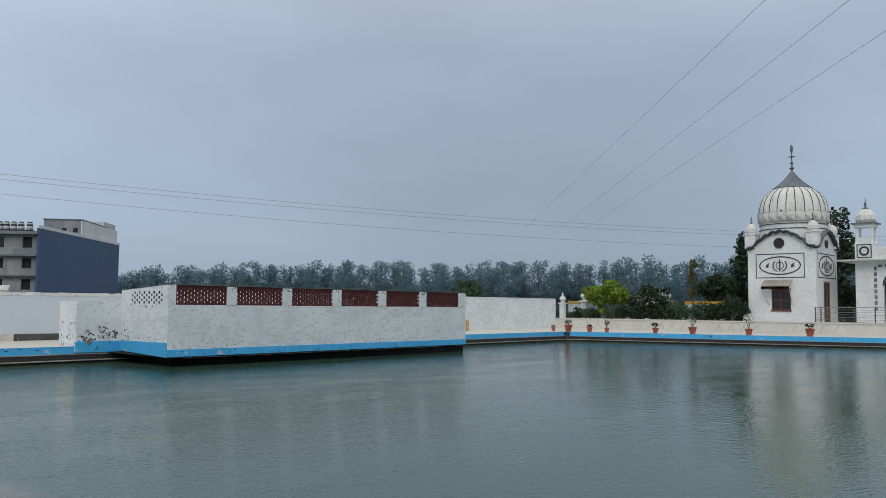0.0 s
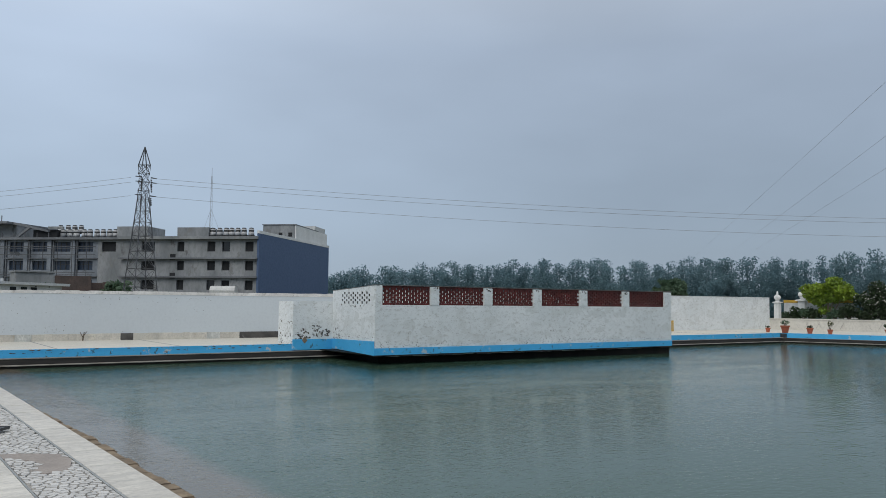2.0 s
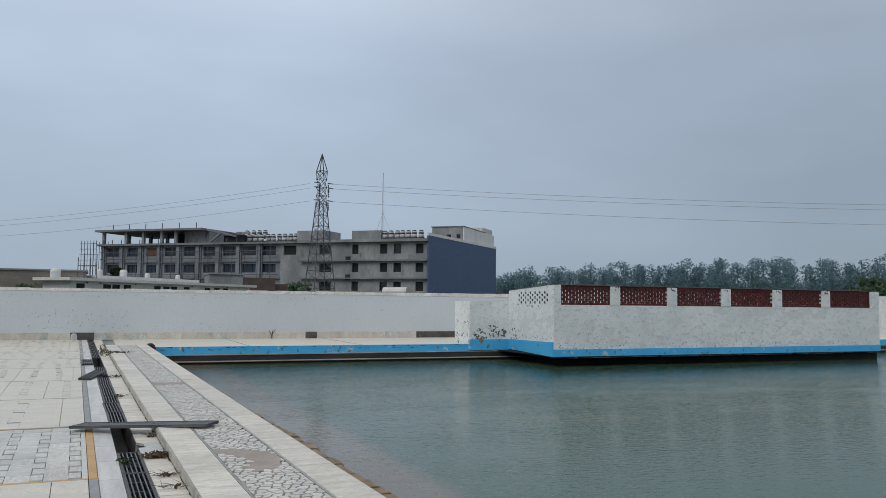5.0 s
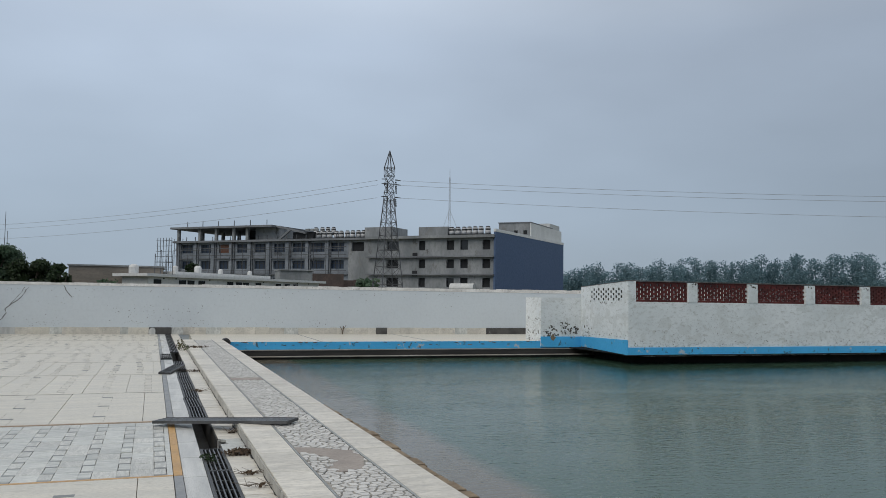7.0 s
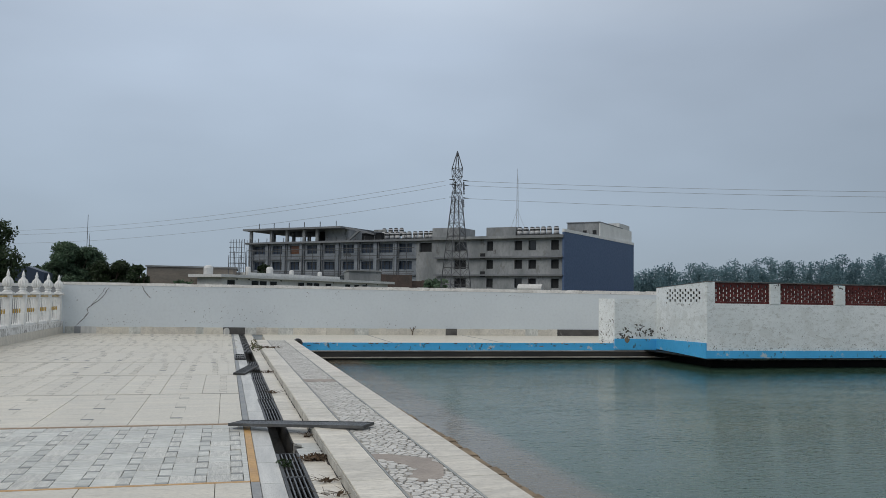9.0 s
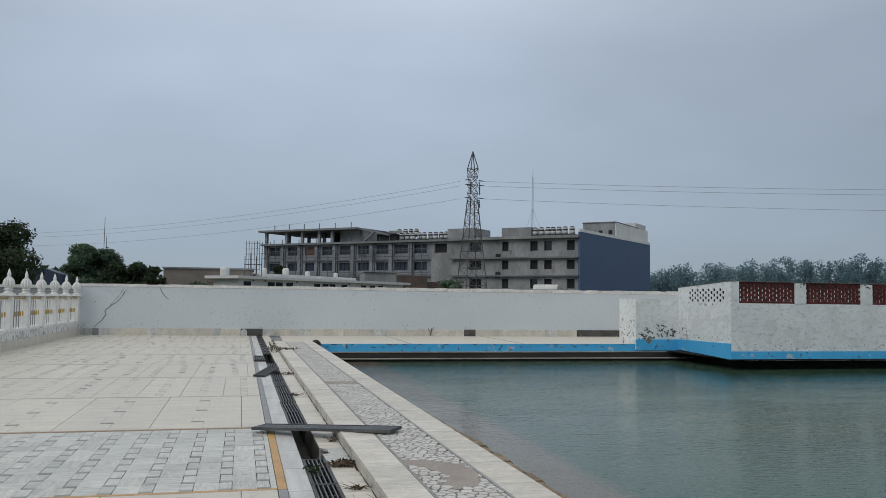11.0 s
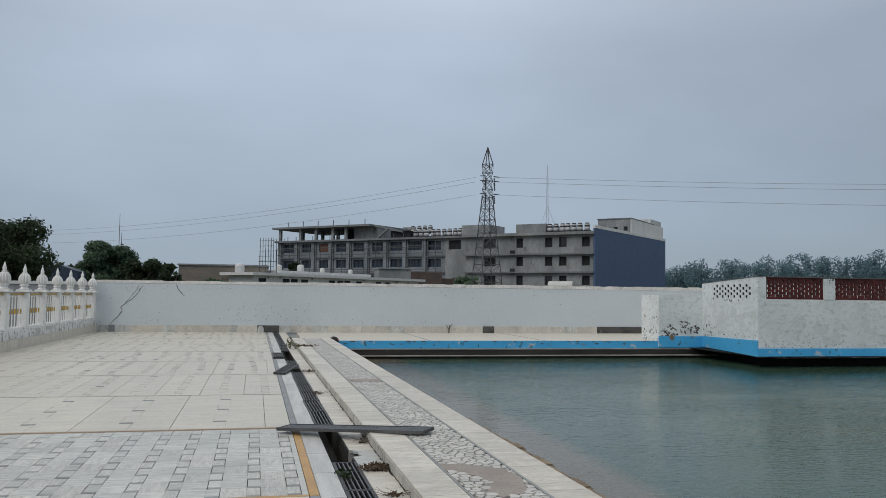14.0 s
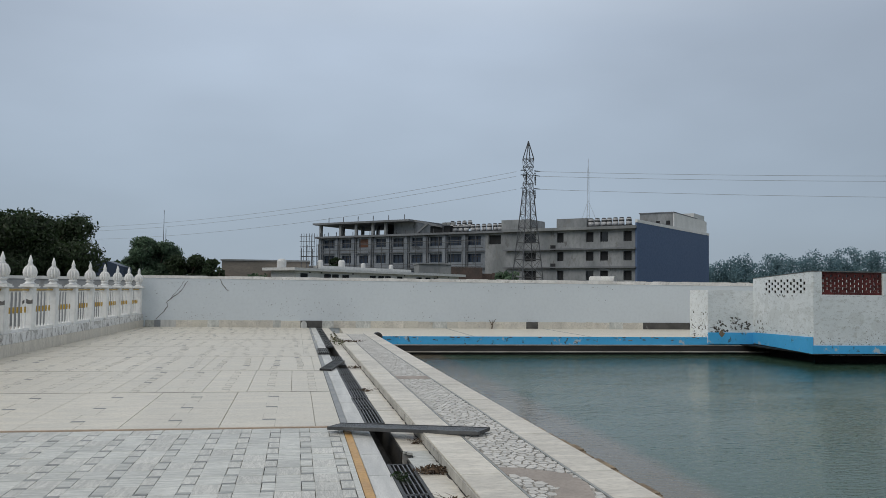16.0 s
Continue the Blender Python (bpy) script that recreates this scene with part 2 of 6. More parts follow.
M_TRIM = mat("black_trim_paint", (0.03, 0.032, 0.036), (0.06, 0.06, 0.065), 2, 12, 0.7, 0.1)
M_DOME = mat("weathered_dome_white", (0.78, 0.77, 0.73), (0.66, 0.65, 0.61), 0.9, 7, 0.75, 0.25, stains=(((0.3, 0.3, 0.28), 0.04, 1.8),))
M_DOMECAP = mat("grey_lotus_cap", (0.115, 0.125, 0.145), (0.19, 0.2, 0.215), 1.2, 9, 0.7, 0.2)
M_WOOD = mat("brown_varnished_wood", (0.16, 0.06, 0.028), (0.1, 0.04, 0.02), 2, 18, 0.5, 0.2, stretch=(4, 4, 0.6))
M_AWN = mat("faded_awning_sheet", (0.66, 0.62, 0.53), (0.52, 0.48, 0.41), 1.5, 12, 0.8, 0.2)
M_GLASS = mat("dark_window_glass", (0.02, 0.022, 0.025), (0.03, 0.032, 0.034), 1, 8, 0.12, 0)
M_GOLD = mat("golden_paint", (0.5, 0.33, 0.06), (0.38, 0.25, 0.06), 2, 12, 0.45, 0.1, metal=0.2)
M_YELLOW = mat("yellow_rail_paint", (0.6, 0.36, 0.03), (0.48, 0.3, 0.04), 2, 12, 0.55, 0.1)
M_POT = mat("terracotta", (0.42, 0.11, 0.055), (0.33, 0.09, 0.05), 3, 15, 0.75, 0.2, rand=0.15)
M_SOIL = mat("dark_soil", (0.06, 0.045, 0.03), (0.09, 0.07, 0.05), 3, 20, 1.0, 0.6)
M_BARK = mat("grey_brown_bark", (0.16, 0.13, 0.1), (0.09, 0.075, 0.06), 3, 15, 0.95, 0.6, stretch=(1, 1, 0.3))
M_LEAF = mat("dark_green_leaves", (0.022, 0.044, 0.018), (0.038, 0.064, 0.026), 0.6, 6, 0.6, 0, island=0.45)
M_LEAFMID = mat("mid_green_leaves", (0.072, 0.128, 0.078), (0.1, 0.162, 0.095), 0.6, 6, 0.6, 0, island=0.4)
M_LEAFLIME = mat("lime_green_leaves", (0.26, 0.36, 0.035), (0.13, 0.22, 0.03), 0.8, 6, 0.55, 0, island=0.45)
# pale blue cast: haze over the far trees put into the colour
M_LEAFFAR = mat("haze_tinted_leaves", (0.135, 0.225, 0.26), (0.16, 0.255, 0.285), 0.05, 0.6, 0.9, 0, island=0.08, spec=0.1, speck=0.2)
M_FLOWER = mat("white_blossom", (0.75, 0.75, 0.7), (0.6, 0.6, 0.56), 2, 9, 0.7, 0, island=0.2)
M_DRYLEAF = mat("russet_leaves", (0.13, 0.1, 0.05), (0.09, 0.11, 0.05), 1, 8, 0.7, 0, island=0.4)
M_GROUND = mat("dry_field", (0.14, 0.13, 0.09), (0.1, 0.11, 0.06), 0.05, 0.8, 1.0, 0.3)
M_EASTDECK = mat("pale_terrace", (0.66, 0.64, 0.58), (0.57, 0.55, 0.5), 0.5, 8, 0.55, 0.05)
M_SHEDBLUE = mat("dark_blue_sheeting", (0.03, 0.05, 0.09), (0.045, 0.065, 0.1), 0.5, 5, 0.5, 0)

# leaves let part of the light through
for m in (M_LEAFFAR, M_LEAFMID, M_LEAFLIME, M_LEAF):
    n, l = m.node_tree.nodes, m.node_tree.links
    tl, mx = n.new("ShaderNodeBsdfTranslucent"), n.new("ShaderNodeMixShader")
    mx.inputs[0].default_value = 0.4
    l.new(n["Principled BSDF"].inputs["Base Color"].links[0].from_socket, tl.inputs["Color"])
    l.new(n["Principled BSDF"].outputs[0], mx.inputs[1])
    l.new(tl.outputs[0], mx.inputs[2])
    l.new(mx.outputs[0], n["Material Output"].inputs[0])

# pool water: murky green body under a rippled surface, silt showing over the shallow ledge
M_WATER = bpy.data.materials.new("murky_pool_water")
M_WATER.use_nodes = True
n, l = M_WATER.node_tree.nodes, M_WATER.node_tree.links
bs = n["Principled BSDF"]
bs.inputs["Roughness"].default_value, bs.inputs["IOR"].default_value = 0.06, 1.33
bs.inputs["Specular IOR Level"].default_value = 0.52
geo = n.new("ShaderNodeNewGeometry")
sep = n.new("ShaderNodeSeparateXYZ")
l.new(geo.outputs["Position"], sep.inputs[0])
wob = n.new("ShaderNodeTexNoise")
wob.inputs["Scale"].default_value, wob.inputs["Detail"].default_value = 1.3, 5
l.new(geo.outputs["Position"], wob.inputs["Vector"])
add = n.new("ShaderNodeMath")
add.operation = 'MULTIPLY_ADD'
add.inputs[1].default_value = 0.35
l.new(wob.outputs[0], add.inputs[0])
l.new(sep.outputs["X"], add.inputs[2])
led = n.new("ShaderNodeMapRange")
for i, q in enumerate((3.95, 4.3, 1.0, 0.0)):
    led.inputs[i + 1].default_value = q
l.new(add.outputs[0], led.inputs[0])
cm = n.new("ShaderNodeMix")
cm.data_type = 'RGBA'
cm.inputs[6].default_value, cm.inputs[7].default_value = (0.048, 0.095, 0.065, 1), (0.15, 0.137, 0.105, 1)
l.new(led.outputs[0], cm.inputs[0])
l.new(cm.outputs[2], bs.inputs["Base Color"])
mp = n.new("ShaderNodeMapping")
mp.inputs["Scale"].default_value = (0.7, 1.6, 1)
mp.inputs["Rotation"].default_value = (0, 0, radians(-35))
l.new(geo.outputs["Position"], mp.inputs[0])
r1, r2 = n.new("ShaderNodeTexNoise"), n.new("ShaderNodeTexNoise")
r1.inputs["Scale"].default_value, r1.inputs["Detail"].default_value = 7.5, 3
r2.inputs["Scale"].default_value, r2.inputs["Detail"].default_value = 0.5, 2
l.new(mp.outputs[0], r1.inputs["Vector"])
l.new(mp.outputs[0], r2.inputs["Vector"])
# calmer and livelier stretches of the surface
calm = n.new("ShaderNodeMapRange")
for i, q in enumerate((0.35, 0.65, 0.55, 1.0)):
    calm.inputs[i + 1].default_value = q
l.new(r2.outputs[0], calm.inputs[0])
mul = n.new("ShaderNodeMath")
mul.operation = 'MULTIPLY'
l.new(r1.outputs[0], mul.inputs[0])
l.new(calm.outputs[0], mul.inputs[1])
bp = n.new("ShaderNodeBump")
bp.inputs["Strength"].default_value, bp.inputs["Distance"].default_value = 0.6, 0.02
l.new(mul.outputs[0], bp.inputs["Height"])
l.new(bp.outputs[0], bs.inputs["Normal"])

# ---- builders ----
def thing(name, loc=(0, 0, 0), rot=0.0, label="", category="", group="", kind=""):
    ob = new(name)
    ob.empty_display_size = 0.2
    ob.matrix_basis = pose(*loc, 0, 0, rot)
    return tagged(ob, label, category, group, kind)

def part(name, bm, material, parent=None, label="", kind="", smooth=False):
    me = bpy.data.meshes.new(name)
    bm.to_mesh(me)
    bm.free()
    me.materials.append(material)
    if smooth:
        me.shade_smooth()
    ob = new(name, me)
    ob.parent = parent
    return tagged(ob, label, kind=kind)

def raw(name, verts, faces, material, parent=None, kind="", label=""):
    me = bpy.data.meshes.new(name)
    me.from_pydata(verts, [], faces)
    me.materials.append(material)
    ob = new(name, me)
    ob.parent = parent
    return tagged(ob, label, kind=kind)

def box(bm, x0, x1, y0, y1, z0, z1, bev=0.0):
    v = [bm.verts.new(p) for p in ((x0, y0, z0), (x1, y0, z0), (x1, y1, z0), (x0, y1, z0), (x0, y0, z1), (x1, y0, z1), (x1, y1, z1), (x0, y1, z1))]
    f = [bm.faces.new([v[i] for i in q]) for q in ((3, 2, 1, 0), (4, 5, 6, 7), (0, 1, 5, 4), (1, 2, 6, 5), (2, 3, 7, 6), (3, 0, 4, 7))]
    if bev:
        bmesh.ops.bevel(bm, geom=list({e for q in f for e in q.edges}), offset=bev, segments=2, affect='EDGES')
    return bm

def B(*a, bev=0.0):
    return box(bmesh.new(), *a, bev=bev)

def prism(bm, pts, z0, z1):
    """A solid on a ground plan."""
    lo, hi = [bm.verts.new((x, y, z0)) for x, y in pts], [bm.verts.new((x, y, z1)) for x, y in pts]
    k = len(pts)
    bm.faces.new(hi)
    bm.faces.new(lo[::-1])
    for i in range(k):
        bm.faces.new((lo[i], lo[(i + 1) % k], hi[(i + 1) % k], hi[i]))
    return bm

def facade(bm, pts, y0, y1):
    """A solid from an outline in x, z, from y0 to y1."""
    a, b = [bm.verts.new((x, y0, z)) for x, z in pts], [bm.verts.new((x, y1, z)) for x, z in pts]
    k = len(pts)
    bm.faces.new(a)
    bm.faces.new(b[::-1])
    for i in range(k):
        bm.faces.new((a[(i + 1) % k], a[i], b[i], b[(i + 1) % k]))
    return bm

def lathe(bm, prof, seg=24, x=0.0, y=0.0, lobes=0, amp=0.0):
    rings = []
    for r, z in prof:
        ring = []
        for i in range(seg):
            a = 2 * math.pi * i / seg
            q = r * (1 + amp * (abs(math.cos(a * lobes / 2)) - 0.5)) if lobes else r
            ring.append(bm.verts.new((x + q * math.cos(a), y + q * math.sin(a), z)))
        rings.append(ring)
    for p, q in zip(rings, rings[1:]):
        for i in range(seg):
            bm.faces.new((p[i], p[(i + 1) % seg], q[(i + 1) % seg], q[i]))
    bm.faces.new(rings[0][::-1])
    bm.faces.new(rings[-1])
    return bm

def beam(bm, p, q, r, r2=None, seg=4):
    p, q = Vector(p), Vector(q)
    d = (q - p).normalized()
    u = d.orthogonal().normalized()
    w = d.cross(u)
    r2 = r if r2 is None else r2
    A = [bm.verts.new(p + r * (math.cos(t) * u + math.sin(t) * w)) for t in [2 * math.pi * (i + 0.5) / seg for i in range(seg)]]
    C = [bm.verts.new(q + r2 * (math.cos(t) * u + math.sin(t) * w)) for t in [2 * math.pi * (i + 0.5) / seg for i in range(seg)]]
    for i in range(seg):
        bm.faces.new((A[i], A[(i + 1) % seg], C[(i + 1) % seg], C[i]))
    bm.faces.new(A[::-1])
    bm.faces.new(C)
    return bm

def tube(bm, pts, r, seg=4):
    """One continuous strand along points."""
    rings = []
    for i, p in enumerate(pts):
        d = (pts[min(i + 1, len(pts) - 1)] - pts[max(i - 1, 0)]).normalized()
        u = d.cross(Vector((0, 0, 1))).normalized()
        w = u.cross(d)
        rings.append([bm.verts.new(p + r * (math.cos(t) * u + math.sin(t) * w)) for t in [2 * math.pi * k / seg for k in range(seg)]])
    for a, b in zip(rings, rings[1:]):
        for k in range(seg):
            bm.faces.new((a[k], a[(k + 1) % seg], b[(k + 1) % seg], b[k]))
    bm.faces.new(rings[0][::-1])
    bm.faces.new(rings[-1])
    return bm

def leaf_cloud(name, clumps, count, size, material, parent=None, seed=1, kind="", shell=0.55, aspect=0.55):
    """Single small leaves or sprays, strewn through rounded clumps (x, y, z, rx, ry, rz)."""
    rng = np.random.default_rng(seed)
    c = np.array(clumps, float)
    w = c[:, 3] * c[:, 4] * c[:, 5]
    pick = rng.choice(len(c), count, p=w / w.sum())
    d = rng.normal(size=(count, 3))
    d /= np.linalg.norm(d, axis=1)[:, None]
    rad = shell + (1 - shell) * rng.random(count) ** 0.5
    rad *= rng.uniform(0.85, 1.15, count)
    pos = c[pick, :3] + d * rad[:, None] * c[pick, 3:6]
    t = d + rng.normal(size=(count, 3)) * 0.7
    t /= np.linalg.norm(t, axis=1)[:, None]
    u = np.cross(t, rng.normal(size=(count, 3)))
    u /= np.linalg.norm(u, axis=1)[:, None]
    v = np.cross(t, u)
    s = size * rng.uniform(0.6, 1.4, count)[:, None]
    verts = np.stack([pos - u * s, pos - v * s * aspect + t * s * 0.15, pos + u * s, pos + v * s * aspect + t * s * 0.15], 1).reshape(-1, 3)
    faces = np.arange(count * 4).reshape(-1, 4)
    return raw(name, verts.tolist(), faces.tolist(), material, parent, kind)

def grid_wall(bm, xs, zs, holes, y0, y1):
    """A wall in cells; holes: set of (column, row) left open."""
    for i in range(len(xs) - 1):
        for j in range(len(zs) - 1):
            if (i, j) not in holes:
                box(bm, xs[i], xs[i + 1], y0, y1, zs[j], zs[j + 1])
    bmesh.ops.remove_doubles(bm, verts=bm.verts, dist=0.0005)
    return bm

# ---- ground, water, terraces ----
WATER = -0.575
EDGE = lambda y: 46.5 + (29.5 - y) * 0.33          # the pool's east side
ground = raw("ground", [(-2500, -2500, -1.2), (2500, -2500, -1.2), (2500, 2500, -1.2), (-2500, 2500, -1.2)], [(0, 1, 2, 3)], M_GROUND)
tagged(ground, "dry grassy field round the walled pool", "ground", kind="structure")
water = raw("water", [(1.3, -30, WATER), (EDGE(-30) + 0.4, -30, WATER), (EDGE(29.2) + 0.4, 29.2, WATER), (1.3, 29.2, WATER)], [(0, 1, 2, 3)], M_WATER)
tagged(water, "murky green rippled pool water", "water", kind="structure")

# drain, terrace and kerb run slightly askew to the boundary wall; the terrace falls towards the drain
SKEW = pose(0.44, 7.7, 0, 0, 0, 0.95) @ pose(-0.42, -7.7, 0)
floor = thing("floor", label="cream marble terrace floor with grey inset tiles", category="floor", kind="structure")
part("bed", B(-14, 0.31, -14, 36.3, -1.2, -0.03), M_GROUT, floor)
part("ledge", B(0.53, 0.83, -14, 9.2, -1.2, -0.012), M_GROUT, floor)
# bed under the broken slab coloured near-black for the hole's shade
part("ledge", B(0.62, 0.83, 9.2, 9.5, -1.2, -0.012), M_MUDSHADE, floor)
part("ledge", B(0.53, 0.83, 9.5, 36, -1.2, -0.012), M_GROUT, floor)
for k in range(55):
    y0 = -13.9 + k * 0.9
    if y0 < 9.3 < y0 + 0.9:
        # the slab beside the open drain is broken away
        broken = [(0.536, y0), (0.826, y0), (0.826, y0 + 0.896), (0.536, y0 + 0.896), (0.536, 9.52), (0.575, 9.5), (0.56, 9.43), (0.61, 9.4), (0.6, 9.27), (0.63, 9.2), (0.536, 9.17)]
        part("ledge_slab", prism(bmesh.new(), broken, -0.02, 0.002), M_GREYMARBLE, floor)
        continue
    part("ledge_slab", B(0.536, 0.826, y0, y0 + 0.896, -0.02, 0.002 * (k % 2), bev=0.004), M_KERB, floor)
# thin near-black liners over the channel's sides
part("channel_side", B(0.306, 0.32, -14, 36, -1.2, -0.034), M_MUDSHADE, floor)
part("channel_side", B(0.52, 0.534, -14, 9.15, -1.2, -0.004), M_MUDSHADE, floor)
part("channel_side", B(0.52, 0.534, 9.53, 36, -1.2, -0.004), M_MUDSHADE, floor)
part("channel_bottom", B(0.31, 0.53, -14, 36, -1.2, -0.28), M_MUDSHADE, floor)

floor.matrix_basis = SKEW @ pose(0, 0, 0, 0, 0.12, 0)
north = thing("pavement_north", label="pale marble pavement behind the pool", category="pavement", kind="structure")
part("slab", B(0.83, 58, 29.1, 36.0, -1.2, 0.0), M_CREAM, north)
bm = bmesh.new()
for x in (5.2, 9.4, 16.5, 21, 26, 31, 36, 41, 46):
    box(bm, x, x + 0.05, 29.2, 35.95, 0.0, 0.004)
part("joint_strips", bm, M_SLATE, north, kind="stuff")
pool = thing("pool_rim_north", label="blue painted pool rim above a black wet step", category="pool rim", kind="structure")
part("blue_face", B(1.7, EDGE(29.1), 29.04, 29.1, -0.255, 0.012), M_BLUE, pool)
part("step_nosing", B(1.7, EDGE(29.1) - 0.1, 28.83, 29.095, -0.285, -0.257, bev=0.006), M_STEP, pool, "pale worn step edge")
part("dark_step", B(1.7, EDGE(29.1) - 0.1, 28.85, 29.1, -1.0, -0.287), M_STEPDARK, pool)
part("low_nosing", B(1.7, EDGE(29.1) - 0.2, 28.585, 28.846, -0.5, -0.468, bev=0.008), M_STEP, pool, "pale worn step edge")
part("low_step", B(1.7, EDGE(29.1) - 0.2, 28.62, 28.848, -1.0, -0.502), M_UNDERBLACK, pool)
def chips(name, count, x0, x1, zs_, parent, y, seed, material):
    r = random.Random(seed)
    bm = bmesh.new()
    for _ in range(count):
        x, z, s = r.uniform(x0, x1), r.choice(zs_) + r.uniform(-0.012, 0.012), r.uniform(0.01, 0.05)
        k = r.randint(5, 8)
        facade(bm, [(x + 2.2 * s * r.uniform(0.5, 1) * math.cos(6.283 * i / k), z + 0.55 * s * r.uniform(0.5, 1) * math.sin(6.283 * i / k)) for i in range(k)], y - 0.003, y + 0.01)
    return part(name, bm, material, parent)
chips("chipped_edge", 14, 2.2, 14, (0.0, -0.1, -0.16), pool, 29.04, 31, M_STEP)
chips("chipped_edge", 40, 2.2, 14, (-0.012, -0.02, -0.1), pool, 29.038, 32, M_PEEL)
pipe = thing("outlet_pipe", (1.86, 28.95, -0.04), label="black outlet pipe stub at the pool corner", category="pipe")
bm = bmesh.new()
beam(bm, (0, 0.1, 0.05), (0, -0.3, 0.05), 0.15, seg=14)
part("flange", bm, M_IRON, pipe)
bm = bmesh.new()
beam(bm, (0, -0.3, 0.05), (0, -0.34, 0.05), 0.09, seg=14)
part("mouth", bm, M_MUDSHADE, pipe)

east = thing("pavement_east", label="pale pavement along the temple side of the pool", category="pavement", kind="structure")
bm = prism(bmesh.new(), [(EDGE(-30), -30), (75, -30), (75, 29.1), (EDGE(29.1), 29.1)], -1.2, 0.0)
part("slab", bm, M_EASTDECK, east)
rim = thing("pool_rim_east", label="blue painted pool rim with a dark wet step", category="pool rim", kind="structure")
def strip(a, b, z0, z1):
    return prism(bmesh.new(), [(EDGE(-30) + a, -30), (EDGE(-30) + b, -30), (EDGE(29.1) + b, 29.1), (EDGE(29.1) + a, 29.1)], z0, z1)
part("blue_face", strip(-0.06, 0.05, -0.27, 0.012), M_BLUE, rim)
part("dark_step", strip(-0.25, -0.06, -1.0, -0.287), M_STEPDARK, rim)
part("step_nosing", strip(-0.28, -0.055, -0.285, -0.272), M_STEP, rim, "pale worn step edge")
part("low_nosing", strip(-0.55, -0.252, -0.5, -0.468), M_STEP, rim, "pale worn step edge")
part("low_step", strip(-0.5, -0.254, -1.0, -0.502), M_UNDERBLACK, rim)

# ---- north boundary wall ----
NEAR = pose(-0.2, 0.5, 1.58) @ Matrix.Diagonal((0.978, 0.978, 0.978, 1)) @ pose(0.2, -0.5, -1.58)
wall = thing("wall_north", label="long white painted boundary wall, cracked and peeling", category="wall", kind="structure")
wall.matrix_basis = NEAR
bm = bmesh.new()
rng = random.Random(5)
# uneven top edge
xs = [-7.25 + 0.45 * i for i in range(61)]
for a, b in zip(xs, xs[1:]):
    box(bm, a, b, 36.0, 36.3, -1.2, 1.93)
part("body", bm, M_NORTH, wall)
bm = bmesh.new()
for a, b in zip(xs, xs[1:]):
    box(bm, a, b, 35.985, 36.3, 1.932, 2.05 + rng.uniform(-0.012, 0.012) + 0.002 * a)
part("top_band", bm, M_WALLTOP, wall, "crumbling whitewashed coping")
bm = B(20.2, 56, 36.0, 36.3, -1.2, 2.3)
box(bm, 20.2, 56, 35.97, 36.33, 2.3, 2.34)
part("east_stretch", bm, M_SCREEN, wall)
def crack(pts, w, material, parent, y):
    bm = bmesh.new()
    line = []
    for (xa, za), (xb, zb) in zip(pts, pts[1:]):
        for k in range(4):
            line.append((xa + (xb - xa) * k / 4 + rng.uniform(-0.025, 0.025), za + (zb - za) * k / 4 + rng.uniform(-0.02, 0.02)))
    line.append(pts[-1])
    for (xa, za), (xb, zb) in zip(line, line[1:]):
        beam(bm, (xa, y, za), (xb, y, zb), w * rng.uniform(0.5, 1.5))
    return part("crack", bm, material, parent)
crack([(-5.3, 1.82), (-5.55, 1.4), (-5.82, 1.2), (-6.1, 0.95), (-6.05, 0.8), (-6.2, 0.6), (-6.5, 0.28)], 0.012, M_CRACK, wall, 36.0)
crack([(-5.42, 1.85), (-5.68, 1.45), (-6.05, 1.0)], 0.007, M_CRACK, wall, 36.0)
crack([(-4.02, 1.9), (-3.85, 1.6), (-3.72, 1.45)], 0.012, M_CRACK, wall, 36.0)
def flakes(name, spots, material, parent, y, seed, depth=0.004):
    """Irregular flaked patches (x, z, size) standing on the plane y."""
    r = random.Random(seed)
    bm = bmesh.new()
    for x, z, s in spots:
        k = r.randint(7, 10)
        vs = []
        for i in range(k):
            a = 2 * math.pi * i / k
            q = s * r.uniform(0.25, 1.0)
            vs.append((x + 1.05 * q * math.cos(a), z + 0.95 * q * math.sin(a)))
        q = y(x) if callable(y) else y
        facade(bm, vs, q - depth, q + 0.01)
    return part(name, bm, material, parent)
flakes("flaked_spots", [(rng.uniform(-2.5, 1.5) if i % 3 else rng.uniform(-7, 13), rng.uniform(0.4, 1.2) if i % 3 else rng.uniform(0.3, 1.7), rng.uniform(0.006, 0.026)) for i in range(150)], M_PEEL, wall, 36.0, 8)
rc = random.Random(31)
flakes("top_chips", [(rc.uniform(-6.8, 13), rc.uniform(1.7, 1.84) if i % 4 else rc.uniform(1.4, 1.7), rc.uniform(0.006, 0.022)) for i in range(120)], M_CRACK, wall, 36.0, 33, 0.02)
flakes("low_chips", [(rc.uniform(-5.5, -4) if i % 3 == 0 else rc.uniform(-1.5, 7), rc.uniform(0.3, 0.62), rc.uniform(0.006, 0.022)) for i in range(110)], M_CRACK, wall, 36.0, 34)
# skirting of marble pieces, a few of them dark slate
rk = random.Random(12)
x = -6.9
FIXED = ((-6.55, -6.31, M_SLATE), (-6.31, -5.72, M_WHITEMARBLE), (-0.76, 0.14, M_BASALT), (8.86, 9.39, M_BASALT), (14.19, 14.97, M_BASALT), (14.97, 15.74, M_BASALT), (15.74, 16.5, M_BASALT), (17.0, 17.0, M_KERB))
